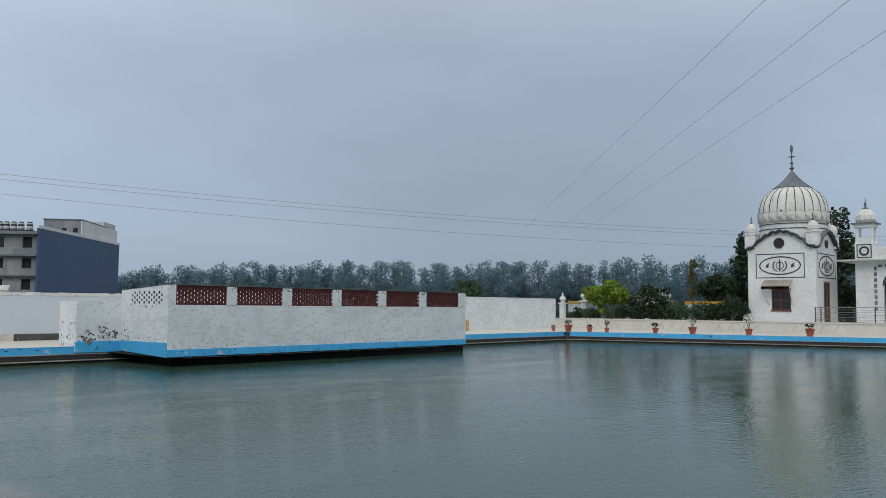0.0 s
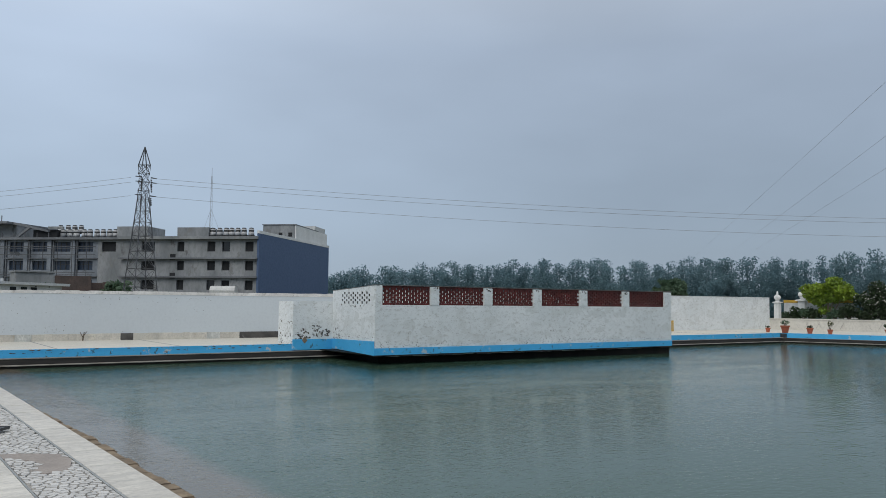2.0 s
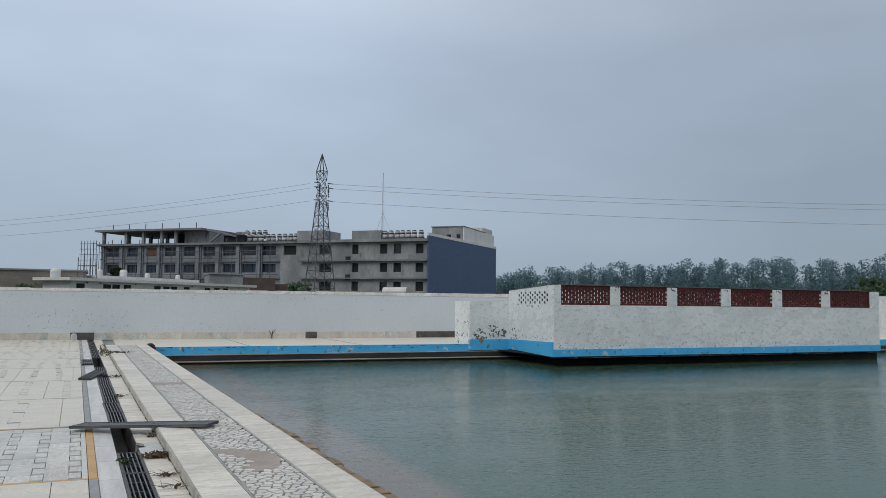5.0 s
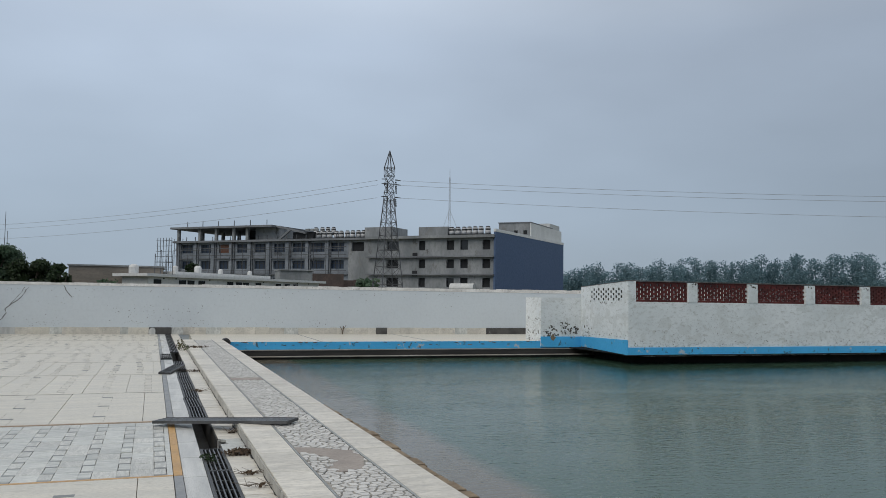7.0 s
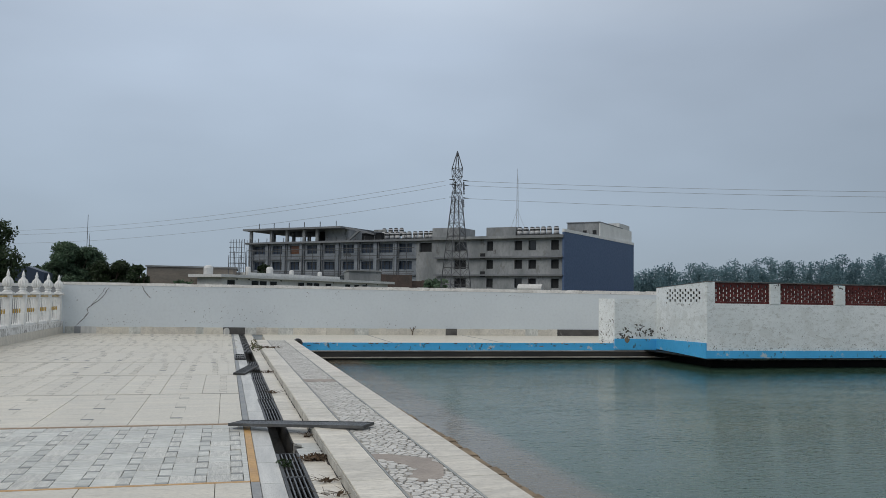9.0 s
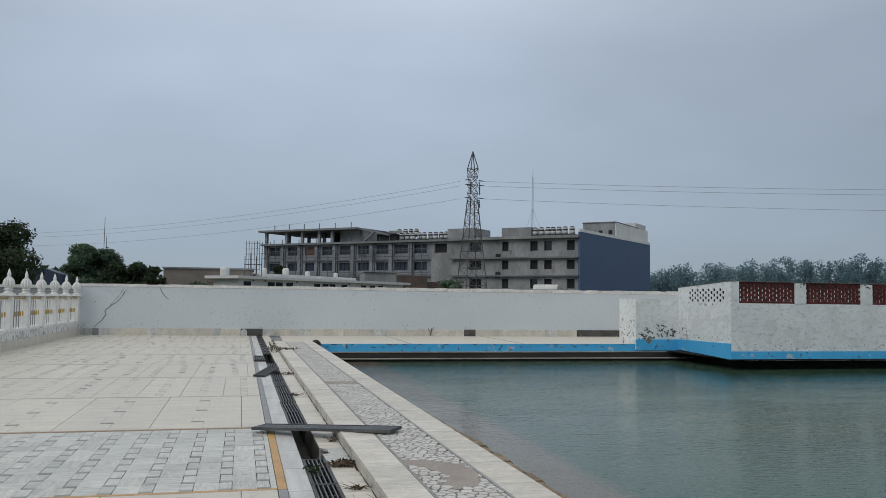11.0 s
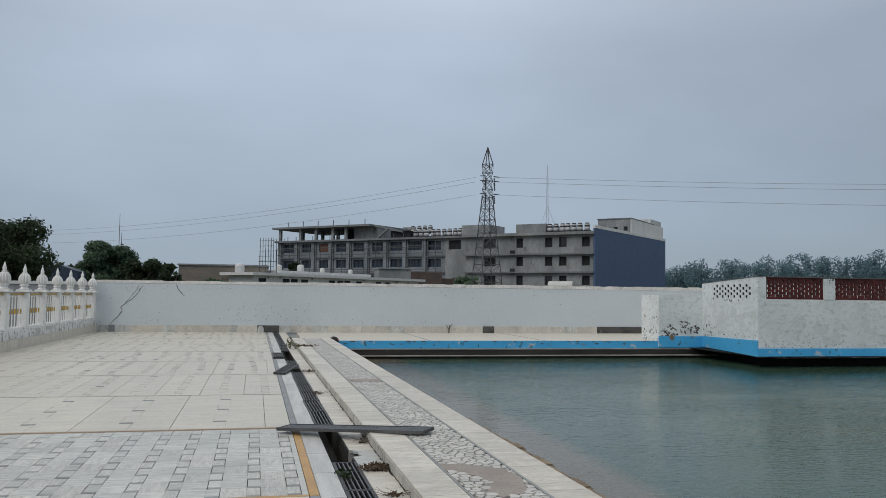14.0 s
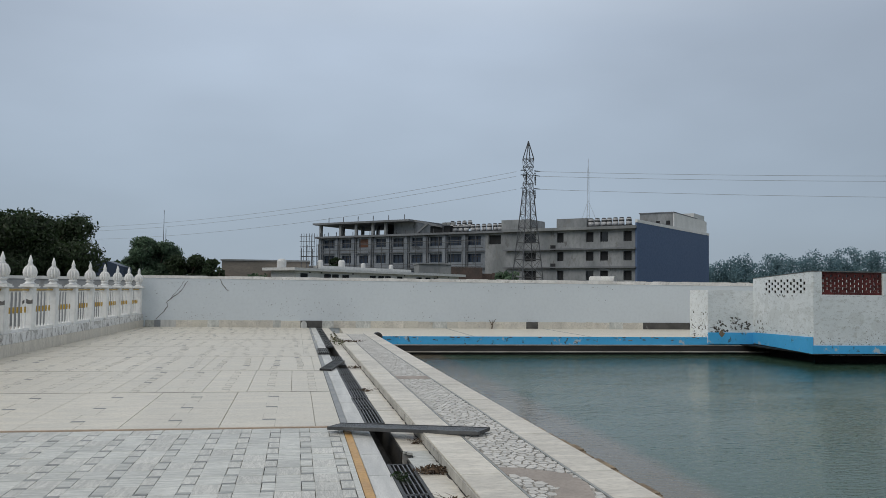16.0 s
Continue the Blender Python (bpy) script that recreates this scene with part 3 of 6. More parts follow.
for a, b, m in FIXED:
    while x < a - 0.02:
        d = min(rk.choice((0.31, 0.46, 0.62, 0.62)), a - x)
        part("skirting_tile", B(x + 0.002, x + d - 0.002, 35.96, 36.0, -0.05, 0.25 + rk.uniform(-0.008, 0.012)), rk.choice((M_KERB, M_KERB, M_KERB, M_CREAM, M_GREYMARBLE)), wall)
        x += d
    if b > a:
        part("skirting_tile", B(a + 0.002, b - 0.002, 35.96, 36.0, -0.05, 0.255), m, wall)
    x = b

# ---- screen enclosure standing in the pool ----
scr = thing("screen_wall", label="whitewashed bathing enclosure with red brick lattice panels", category="wall", kind="structure")
SY = 24.45
bays = [(15.12, 17.2), (17.59, 19.73), (20.15, 22.29), (22.73, 24.9), (25.35, 27.53), (27.96, 30.31)]
X0, X1 = 14.8, 30.79
part("front_wall", B(X0 + 0.02, X1, SY, SY + 0.24, -0.2, 1.58), M_SCREEN, scr)
edges = [X0 + 0.02] + [v for b in bays for v in b] + [X1]
for i in range(0, len(edges), 2):
    part("pier", B(edges[i], edges[i + 1], SY - 0.02 * (i > 0), SY + 0.24, 1.582, 2.26 if i else 2.29, bev=0.012), M_SCREEN, scr)
part("coping", B(X0, X1 + 0.03, SY + 0.02, SY + 0.22, 2.29, 2.315), M_CRACK, scr)
part("blue_band", B(X0 - 0.03, X1 + 0.01, SY - 0.03, SY, -0.22, 0.03), M_BLUE, scr)
# block and underside coloured near-black: the void's shade below the ledge
part("black_footing", prism(bmesh.new(), [(X0 + 0.85, SY + 1.2), (X1 - 0.02, SY + 0.12), (X1 - 0.02, SY + 4.4), (X0 + 1.05, SY + 4.4)], -1.0, -0.262), M_UNDERBLACK, scr)
part("underside", B(X0 + 0.1, X1 - 0.05, SY + 0.02, SY + 4.5, -0.26, -0.222), M_UNDERBLACK, scr, "ledge underside, near-black for the shade beneath")
bm = bmesh.new()
x = X0
while x < X1 - 0.3:
    d = rng.uniform(0.15, 0.5)
    box(bm, x, x + d, SY - rng.uniform(0.0, 0.03), SY + 0.3, -0.222 - rng.uniform(0.01, 0.07), -0.222)
    x += d
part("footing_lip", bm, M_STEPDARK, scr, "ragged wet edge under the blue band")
part("end_wall", B(X1 - 0.24, X1, SY + 0.24, 29.4, -0.2, 2.24), M_SCREEN, scr)
part("inner_floor", B(15.6, X1 - 0.24, SY + 0.24, 29.1, -0.3, -0.2), M_EASTDECK, scr)
# skewed side wall with round-holed lattice
side = thing("screen_side", (X0, SY, 0), 82.3, label="whitewashed side wall pierced by small lattice holes", category="wall", kind="structure")
L = 4.49
bm = bmesh.new()
facade(bm, [(0.06, -0.22), (L, -0.2), (L, 1.6), (0.06, 1.6)], -0.24, 0.0)
xs = [0.06, 0.4] + [0.4 + 0.078 * i for i in range(1, 42)] + [L]
zs = [1.6, 1.62, 1.71, 1.8, 1.89, 1.98, 2.07, 2.1]
holes = set()
for i in range(2, 39, 3):
    for j in range(1, 6):
        if (i // 3 + j) % 2 == 0:
            holes.add((i, j)), holes.add((i + 1, j))
grid_wall(bm, xs, zs, holes, -0.02, 0.0)
facade(bm, [(0.06, 2.1), (L, 2.1), (L, 2.13), (0.06, 2.29)], -0.2, 0.0)
bmesh.ops.remove_doubles(bm, verts=bm.verts, dist=0.0005)
part("lattice_wall", bm, M_SCREEN, side)
# added near-black sheet gives the holes their inner shade
part("inner_lining", B(0.3, L - 0.6, -0.2, -0.055, 1.6, 2.1), M_MUDSHADE, side, "dark backing added behind the holes for their shade")
spots = [(rng.uniform(3.3, 4.4), rng.uniform(0.22, 0.65), rng.uniform(0.015, 0.06)) for _ in range(26)] + [(rng.uniform(0.1, 3.3), rng.uniform(0.28, 0.45), rng.uniform(0.01, 0.035)) for _ in range(30)] + [(rng.uniform(1.2, 3.6), rng.uniform(1.5, 1.58), rng.uniform(0.02, 0.05)) for _ in range(8)]
flakes("peeled_patch", spots, M_PEEL, side, -0.004, 14, 0.004)
part("blue_band", facade(bmesh.new(), [(0, -0.23), (L, -0.18), (L, 0.2), (0, 0.28)], 0.0, 0.03), M_BLUE, side)
part("coping", facade(bmesh.new(), [(0, 2.29), (L, 2.13), (L, 2.15), (0, 2.31)], -0.2, 0.01), M_CRACK, side)
# stub wall and its end face
stub = thing("stub_wall", label="low white stub wall with black peeled patches", category="wall", kind="structure")
bm = bmesh.new()
prism(bm, [(13.7, 28.98), (15.45, 28.9), (15.45, 29.2), (14.0, 29.3), (14.0, 30.4), (13.7, 30.4)], -0.2, 1.7)
part("body", bm, M_SCREEN, stub)
part("blue_band", prism(bmesh.new(), [(13.69, 28.95), (15.42, 28.87), (15.42, 28.9), (13.69, 28.98)], -0.22, 0.19), M_BLUE, stub)
spots = []
for x, z, s, k in ((14.25, 0.42, 0.22, 8), (14.75, 0.5, 0.24, 10), (13.95, 0.3, 0.16, 6), (15.2, 0.45, 0.12, 6)):
    spots += [(x + rng.uniform(-1, 1) * s, z + rng.uniform(-1, 1) * s, rng.uniform(0.02, 0.07)) for _ in range(3 * k)]
flakes("peeled_patch", spots, M_PEEL, stub, lambda x: 28.98 - 0.0457 * (x - 13.7), 4, 0.005)
rk = random.Random(77)
bm = bmesh.new()
for _ in range(46):
    y, z = rk.uniform(29.02, 30.3), rk.uniform(0.05, 0.95) ** 1.6
    w, h = rk.uniform(0.015, 0.07), rk.uniform(0.015, 0.06)
    ring = [(y + w * rk.uniform(0.4, 1) * math.cos(a), z + h * rk.uniform(0.4, 1) * math.sin(a)) for a in (0, 1.05, 2.1, 3.14, 4.2, 5.25)]
    lo, hi = [bm.verts.new((13.703, *p)) for p in ring], [bm.verts.new((13.697, *p)) for p in ring]
    bm.faces.new(hi)
    for i in range(6):
        bm.faces.new((lo[i], lo[(i + 1) % 6], hi[(i + 1) % 6], hi[i]))
part("peeled_patch", bm, M_PEEL, stub)
flakes("bare_brick_spot", [(14.2, 0.16, 0.16)], M_STONE, stub, lambda x: 28.95 - 0.0457 * (x - 13.7), 3, 0.006)
spots = [(rng.uniform(15, 30), rng.uniform(0.05, 0.27) + 0.4 * (i % 9 == 0), rng.uniform(0.006, 0.026)) for i in range(300)]
flakes("flaked_spots", spots, M_PEEL, scr, SY, 6, 0.003)
rk = random.Random(52)
tops = [(c + rk.uniform(-0.12, 0.12), 2.23 - rk.uniform(0, 0.2) ** 1.5, rk.uniform(0.02, 0.06)) for q in range(1, 6) for c in [(bays[q - 1][1] + bays[q][0]) / 2] for _ in range(5)]
flakes("stained_top", tops, M_PEEL, scr, SY - 0.02, 7, 0.003)
low = [(rk.uniform(15, 30.5), 0.05 + 0.5 * rk.random() ** 2.5, rk.uniform(0.004, 0.016)) for _ in range(420)]
flakes("fine_flaking", low, M_CRACK, scr, SY, 9, 0.002)
# brick lattice, course by course
bw, bh, gap = 0.2, 0.0765, 0.001
brick_me = bpy.data.meshes.new("brick")
bm = B(-bw / 2, bw / 2, -0.036, 0.036, 0, bh, bev=0.0)
bm.to_mesh(brick_me)
bm.free()
brick_me.materials.append(M_BRICK)
rest, nb = bmesh.new(), 0
for a, b in bays:
    panel = tagged(new("brick_panel"), "red painted openwork brick panel")
    panel.parent = scr
    rows = 9
    for j in range(rows):
        z = 1.585 + j * (bh + gap)
        solid = j in (0, rows - 1)
        pitch = bw + (gap if solid else 0.068)
        x = a + bw / 2 + (0 if j % 2 == 0 else -pitch / 2)
        while x < b + bw / 2:
            lo, hi = max(a, x - bw / 2), min(b, x + bw / 2)
            if hi - lo > 0.04:
                if hi - lo > bw - 0.001 and nb < 290:
                    o = new("brick", brick_me)
                    o.parent = panel
                    o.location = (x, SY + 0.1 + rng.uniform(-0.006, 0.006), z)
                    nb += 1
                else:
                    box(rest, lo, hi, SY + 0.064, SY + 0.136, z, z + bh)
            x += pitch
part("brick_rest", rest, M_BRICK, scr, "red painted bricks", kind="stuff")

# ---- kerb and mosaic along the near pool edge ----
kerb = thing("kerb", label="raised marble kerb with a crazy-paving strip", category="kerb", kind="structure")
KZ = 0.1
kerb.matrix_basis = pose(-0.025, 0, 0) @ SKEW
part("core", B(0.84, 2.1, -14, 29.1, -1.0, KZ - 0.02), M_GROUT, kerb)
bm = bmesh.new()
rs = random.Random(3)
y = -14.0
while y < 28.8:
    d = rs.uniform(0.25, 0.6)
    box(bm, 2.0, 2.24 + 0.16 * min(max((15 - y) / 6, 0), 1) + rs.uniform(0, 0.04), y, y + d, -1.0, -0.03 + rs.uniform(-0.025, 0.015), bev=0.02)
    y += d
part("rubble_edge", bm, M_STONE, kerb, "rough brown rubble facing")
y, i = -14.0, 0
while y < 29:
    d = 0.88
    top = KZ + rs.uniform(-0.002, 0.002)
    part("kerb_slab", B(0.82, 1.165, y + 0.0012, y + d, -0.02, top, bev=0.003), M_KERB, kerb)
    part("kerb_slab", B(1.765, 2.115, y + 0.0012, y + d, KZ - 0.03, top, bev=0.003), M_KERB, kerb)
    y += d
rk = random.Random(41)
y = -14.0
while y < 28.5:
    d = rk.uniform(0.5, 1.1)
    part("riser_slab", B(0.806, 0.818, y + 0.003, min(y + d, 29.0), 0.004, KZ - 0.012, bev=0.002), M_RISER, kerb)
    y += d
# ragged black strip: dirt, with the riser's gap shadow drawn in
bm = bmesh.new()
y = -13.5
while y < 28.5:
    d = rk.uniform(0.1, 0.45)
    w = rk.uniform(0.004, 0.02)
    prism(bm, [(0.806, y), (0.806, y + d), (0.806 - w * rk.uniform(0.4, 1), y + d * 0.7), (0.806 - w, y + d * 0.3)], 0.0, 0.0055)
    y += d * rk.uniform(0.9, 1.3)
part("dirt_line", bm, M_MUDSHADE, kerb, "black dirt and gap shadow drawn along the kerb foot", kind="stuff")
part("slate_line", B(1.167, 1.185, -14, 29, KZ - 0.02, KZ + 0.001), M_INSET, kerb)
part("slate_line", B(1.742, 1.763, -14, 29, KZ - 0.02, KZ + 0.001), M_INSET, kerb)
# crazy paving: cells round strewn centres, with even open joints
def clip(poly, px, py, nx_, ny_):
    out = []
    k = len(poly)
    for i in range(k):
        p, q = poly[i], poly[(i + 1) % k]
        dp, dq = (p[0] - px) * nx_ + (p[1] - py) * ny_, (q[0] - px) * nx_ + (q[1] - py) * ny_
        if dp <= 0:
            out.append(p)
        if (dp < 0 < dq) or (dq < 0 < dp):
            u = dp / (dp - dq)
            out.append((p[0] + u * (q[0] - p[0]), p[1] + u * (q[1] - p[1])))
    return out
MX0, MX1 = 1.19, 1.74
cs = 0.088
rs = random.Random(11)
seeds = {}
for j in range(-1, 330):
    for i in range(-1, 8):
        seeds[i, j] = (MX0 + (i + 0.5 + 0.5 * (j % 2)) * cs + rs.uniform(-0.03, 0.03), j * cs + rs.uniform(-0.032, 0.032))
PATCHES = ((15.05, 15.45),)
BLOT = [(1.19, 8.25), (1.35, 8.2), (1.7, 7.95), (1.74, 7.6), (1.62, 7.1), (1.4, 7.0), (1.32, 7.15), (1.45, 7.5), (1.38, 7.75), (1.19, 7.95)]
def inside(x, y, poly):
    c = False
    for (xa, ya), (xb, yb) in zip(poly, poly[1:] + poly[:1]):
        if (ya > y) != (yb > y) and x < (xb - xa) * (y - ya) / (yb - ya) + xa:
            c = not c
    return c
fv, ff, count = [], [], 0
for (i, j), (sx, sy) in seeds.items():
    if sy < 0.1 or sy > 28.8 or inside(sx, sy, BLOT) or any(a - 0.03 < sy < b + 0.03 for a, b in PATCHES):
        continue
    r = 2.2 * cs
    ring = [(sx - r, sy - r), (sx + r, sy - r), (sx + r, sy + r), (sx - r, sy + r)]
    jw = rs.uniform(0.006, 0.012)
    for di in range(-2, 3):
        for dj in range(-2, 3):
            o = seeds.get((i + di, j + dj))
            if o and (di or dj) and ring:
                dx, dy = o[0] - sx, o[1] - sy
                d = math.hypot(dx, dy)
                ring = clip(ring, sx + dx / 2 - dx / d * jw, sy + dy / 2 - dy / d * jw, dx / d, dy / d)
    for px, nx_ in ((MX0 + 0.004, -1), (MX1 - 0.004, 1)):
        ring = clip(ring, px, 0, nx_, 0) if ring else ring
    if len(ring) < 3 or max(p[0] for p in ring) - min(p[0] for p in ring) < 0.02:
        continue
    k = len(ring)
    z1 = KZ + rs.uniform(-0.003, 0.001)
    vs = [(p[0], p[1], KZ - 0.02) for p in ring] + [(p[0], p[1], z1) for p in ring]
    fs = [tuple(range(k, 2 * k))] + [(q, (q + 1) % k, k + (q + 1) % k, k + q) for q in range(k)]
    if 5.2 < sy < 9.4 and count < 298:
        raw("paving_piece", vs, fs, M_MOSAIC, kerb)
        count += 1
    else:
        o = len(fv)
        fv += vs
        ff += [tuple(o + q for q in f) for f in fs]
raw("paving_rest", fv, ff, M_MOSAICFAR, kerb, kind="stuff")
for a, b in PATCHES:
    part("cement_patch", B(MX0, MX1, a, b, KZ - 0.02, KZ - 0.001), M_PATCH, kerb)
part("cement_patch", prism(bmesh.new(), BLOT[::-1], KZ - 0.02, KZ - 0.0015), M_PATCH, kerb)

# ---- drain gratings ----
def grating(name, length, width, label, group=""):
    g = thing(name, label=label, category="grating", group=group)
    r = width / 2
    for s in (-1, 1):
        part("side_rail", B(s * r - 0.014, s * r + 0.014, 0, length, -0.03, 0.008), M_IRON, g)
    for v in (0.0, length - 0.02):
        part("end_rail", B(-r, r, v, v + 0.02, -0.03, 0.007), M_IRON, g)
    k = 4
    for q in range(k):
        x = -r + (q + 1) * width / (k + 1)
        part("bar", B(x - 0.006, x + 0.006, 0.02, length - 0.02, -0.028, 0.005), M_STEELPALE, g)
    for v in (length * 0.33, length * 0.66):
        part("cross_bar", B(-r, r, v, v + 0.012, -0.032, -0.006), M_IRON, g)
    return g
g0 = grating("drain_grating", 1.1, 0.2, "dark iron drain grating lying in the floor channel", "drain gratings")
g0.matrix_basis = SKEW @ pose(0.42, 7.8, -0.002)
for y in (3.35, 4.47, 5.59, 6.69):
    copy_thing(g0, SKEW @ pose(0.42, y, -0.002))
for k, (y, dx, tz) in enumerate(((11.2, 0, 0), (12.32, -0.004, 0.8), (13.45, 0.003, 0), (14.57, 0, 0), (15.7, -0.003, 0.5), (16.8, 0, 0), (18.6, 0, 0), (19.75, 0.004, -0.6), (24.2, 0, 0), (25.4, 0, 0), (26.6, 0, 0), (27.8, 0, 0), (29, 0, 0), (30.2, 0, 0), (31.4, 0, 0), (32.6, 0, 0), (33.8, 0, 0), (34.9, 0, 0))):
    copy_thing(g0, SKEW @ pose(0.42 + dx, y, -0.004, 0, 0, tz))
# loose gratings lifted out of the channel
g1 = grating("loose_grating", 1.5, 0.2, "loose iron grating tilted beside the open drain")
g1.matrix_basis = pose(-0.075, 17.42, 0.035, 1.6, 3, -12)
g2 = grating("loose_grating", 1.6, 0.23, "loose iron grating lying flat on the tiles")
g2.matrix_basis = pose(-0.04, 21.35, 0.035, 0, 0, 0.9)
# long cover plate laid across channel and kerb
plank = thing("drain_cover", (-0.08, 10.72, 0.035), label="long dark iron drain cover laid across channel and kerb", category="drain cover")
ang = math.degrees(math.atan2(9.72 - 10.72, 1.42 + 0.08))
plank.matrix_basis = pose(-0.1, 10.72, 0.035, 0, -2.9, ang)
Lp = 1.78
bm = facade(bmesh.new(), [(0, 0), (Lp, 0), (Lp, 0.035), (0, 0.035)], -0.155, -0.13)
part("side_rail", bm, M_STEELPALE, plank)
part("side_rail", B(0, Lp, 0.13, 0.155, 0, 0.035), M_IRON, plank)
for k in range(7):
    y = -0.13 + 0.26 * (k + 0.5) / 7
    part("bar", B(0.012, Lp - 0.012, y - 0.013, y + 0.013, 0.006, 0.03), M_STEELPALE, plank)
part("end_rail", B(0, 0.012, -0.13, 0.13, 0, 0.033), M_IRON, plank)
part("end_rail", B(Lp - 0.012, Lp, -0.13, 0.13, 0, 0.033), M_IRON, plank)
def litter(loc, r, count, seed, label):
    t = thing("leaf_litter", loc, label=label, category="litter", kind="stuff")
    leaf_cloud("dead_leaves", [(0, 0, 0.02, r, r * 0.55, 0.03)], count, 0.03, M_DEBRIS, t, seed, shell=0.1, aspect=0.4)
    rr = random.Random(seed)
    bm = bmesh.new()
    for _ in range(14):
        a = rr.uniform(0, 6.28)
        p = (rr.uniform(-r, r), rr.uniform(-r, r) * 0.5, 0.015)
        beam(bm, p, (p[0] + 0.15 * math.cos(a), p[1] + 0.15 * math.sin(a), 0.05), 0.003, 0.001)
    part("twigs", bm, M_BARK, t)
litter((0.69, 8.55, 0), 0.17, 170, 1, "heap of dead brown leaves and twigs by the drain")
litter((0.68, 7.55, 0), 0.07, 16, 2, "few dead leaves on the ledge")
litter((0.7, 9.9, 0), 0.05, 10, 3, "few dead leaves on the ledge")
litter((0.5, 17.9, 0), 0.16, 40, 4, "dead leaves beside the drain")
litter((0.72, 24.6, 0.1), 0.4, 120, 5, "russet dead branch lying on the kerb")
litter((0.72, 7.05, 0), 0.1, 9, 6, "few dead leaves on the ledge")
litter((0.5, 14.2, 0.0), 0.1, 12, 7, "few dead leaves beside the drain")
weed3 = thing("weed", (0.36, 8.35, 0.0), label="small dark green weed sprouting through the grating", category="weed")
leaf_cloud("leaves", [(0, 0, 0.03, 0.07, 0.09, 0.03), (0.03, -0.16, 0.02, 0.05, 0.08, 0.02)], 70, 0.018, M_LEAF, weed3, 8)
weed = thing("weed", (0.42, 24.3, 0), label="green weeds growing from the drain edge", category="weed")
leaf_cloud("leaves", [(0, 0, 0.12, 0.18, 0.2, 0.09), (-0.1, 1.2, 0.08, 0.12, 0.25, 0.09), (-0.06, 3.4, 0.1, 0.1, 0.25, 0.12)], 170, 0.03, M_DRYLEAF, weed, 3)
weed2 = thing("weed", (7.16, 35.11, 0.0), label="small dead sapling against the wall", category="weed")
bm = bmesh.new()
beam(bm, (0, 0, 0), (0.05, 0, 0.35), 0.03, 0.015)
beam(bm, (0.02, 0, 0.12), (-0.12, -0.02, 0.36), 0.02, 0.01)
beam(bm, (0.03, 0, 0.2), (0.16, -0.02, 0.4), 0.018, 0.008)
part("stems", bm, M_BARK, weed2)
dome = thing("drain_arch", (-0.61, 35.15, 0.0), label="white arched niche stone at the wall foot", category="niche")
pts = [(-0.12, 0.0)] + [(0.12 * math.cos(a), 0.14 + 0.13 * math.sin(a)) for a in [math.pi - i * math.pi / 8 for i in range(9)]] + [(0.12, 0.0)]
part("arch_stone", facade(bmesh.new(), pts[::-1], -0.03, 0.02), M_WHITEMARBLE, dome)

# ---- west balustrade ----
RX = -6.82
bal = thing("balustrade_base", label="marble-clad base wall under the white balustrade", category="wall", kind="structure")
part("lower_course", B(RX - 0.35, RX, -14, 36, -1.2, 0.28), M_KERB, bal)
part("upper_course", B(RX - 0.33, RX - 0.02, -14, 36, 0.282, 0.5), M_STREAK, bal)
def fence_post(group):
    p = thing("balustrade_post", label="white square post with a ribbed bulb finial", category="post", group=group)
    part("shaft", B(-0.12, 0.12, -0.13, 0.13, 0.0, 1.02, bev=0.012), M_TEMPLE, p)
    bm = B(-0.19, 0.19, -0.2, 0.2, 1.02, 1.06, bev=0.012)
    box(bm, -0.16, 0.16, -0.17, 0.17, 1.06, 1.1)
    part("cap", bm, M_TEMPLE, p)
    bm = lathe(bmesh.new(), [(0.17, 1.1), (0.11, 1.13), (0.08, 1.18), (0.13, 1.21), (0.09, 1.24)], 20)
    part("neck", bm, M_TEMPLE, p, smooth=True)
    bm = lathe(bmesh.new(), [(0.08, 1.24), (0.13, 1.3), (0.145, 1.37), (0.135, 1.44), (0.105, 1.51), (0.06, 1.55)], 48, lobes=12, amp=0.3)
    part("bulb", bm, M_TEMPLE, p, smooth=False)
    bm = lathe(bmesh.new(), [(0.06, 1.54), (0.068, 1.57), (0.042, 1.6), (0.055, 1.64), (0.045, 1.68), (0.008, 1.8)], 12)
    part("spire", bm, M_TEMPLE, p, smooth=True)
    return p
def fence_panel(group, span):
    p = thing("baluster_railing", label="white baluster railing with gold painted rail and collars", category="railing", group=group)
    part("bottom_rail", B(-0.05, 0.05, 0, span, 0.0, 0.07), M_TEMPLE, p)
    part("top_rail", B(-0.045, 0.045, 0, span, 0.945, 0.99, bev=0.01), M_GOLD, p, "gold painted top rail")
    k = 6
    for i in range(k):
        y = (i + 0.5) * span / k
        b = part("baluster", lathe(bmesh.new(), [(0.036, 0.07), (0.018, 0.13), (0.018, 0.41), (0.019, 0.43)], 8, 0, y), M_TEMPLE, p)
        part("collar", lathe(bmesh.new(), [(0.019, 0.43), (0.0195, 0.46), (0.025, 0.5), (0.0195, 0.54), (0.019, 0.57)], 8, 0, y), M_GOLD, b, "gold painted collar")
        part("upper_stem", lathe(bmesh.new(), [(0.019, 0.57), (0.018, 0.59), (0.018, 0.88), (0.034, 0.93)], 8, 0, y), M_TEMPLE, b)
    return p
fp = fence_post("balustrade posts")
fp.matrix_basis = pose(RX - 0.17, 34.95, 0.5)
pn = fence_panel("balustrade panels", 1.53)
pn.matrix_basis = pose(RX - 0.17, 34.95 - 1.665, 0.5)
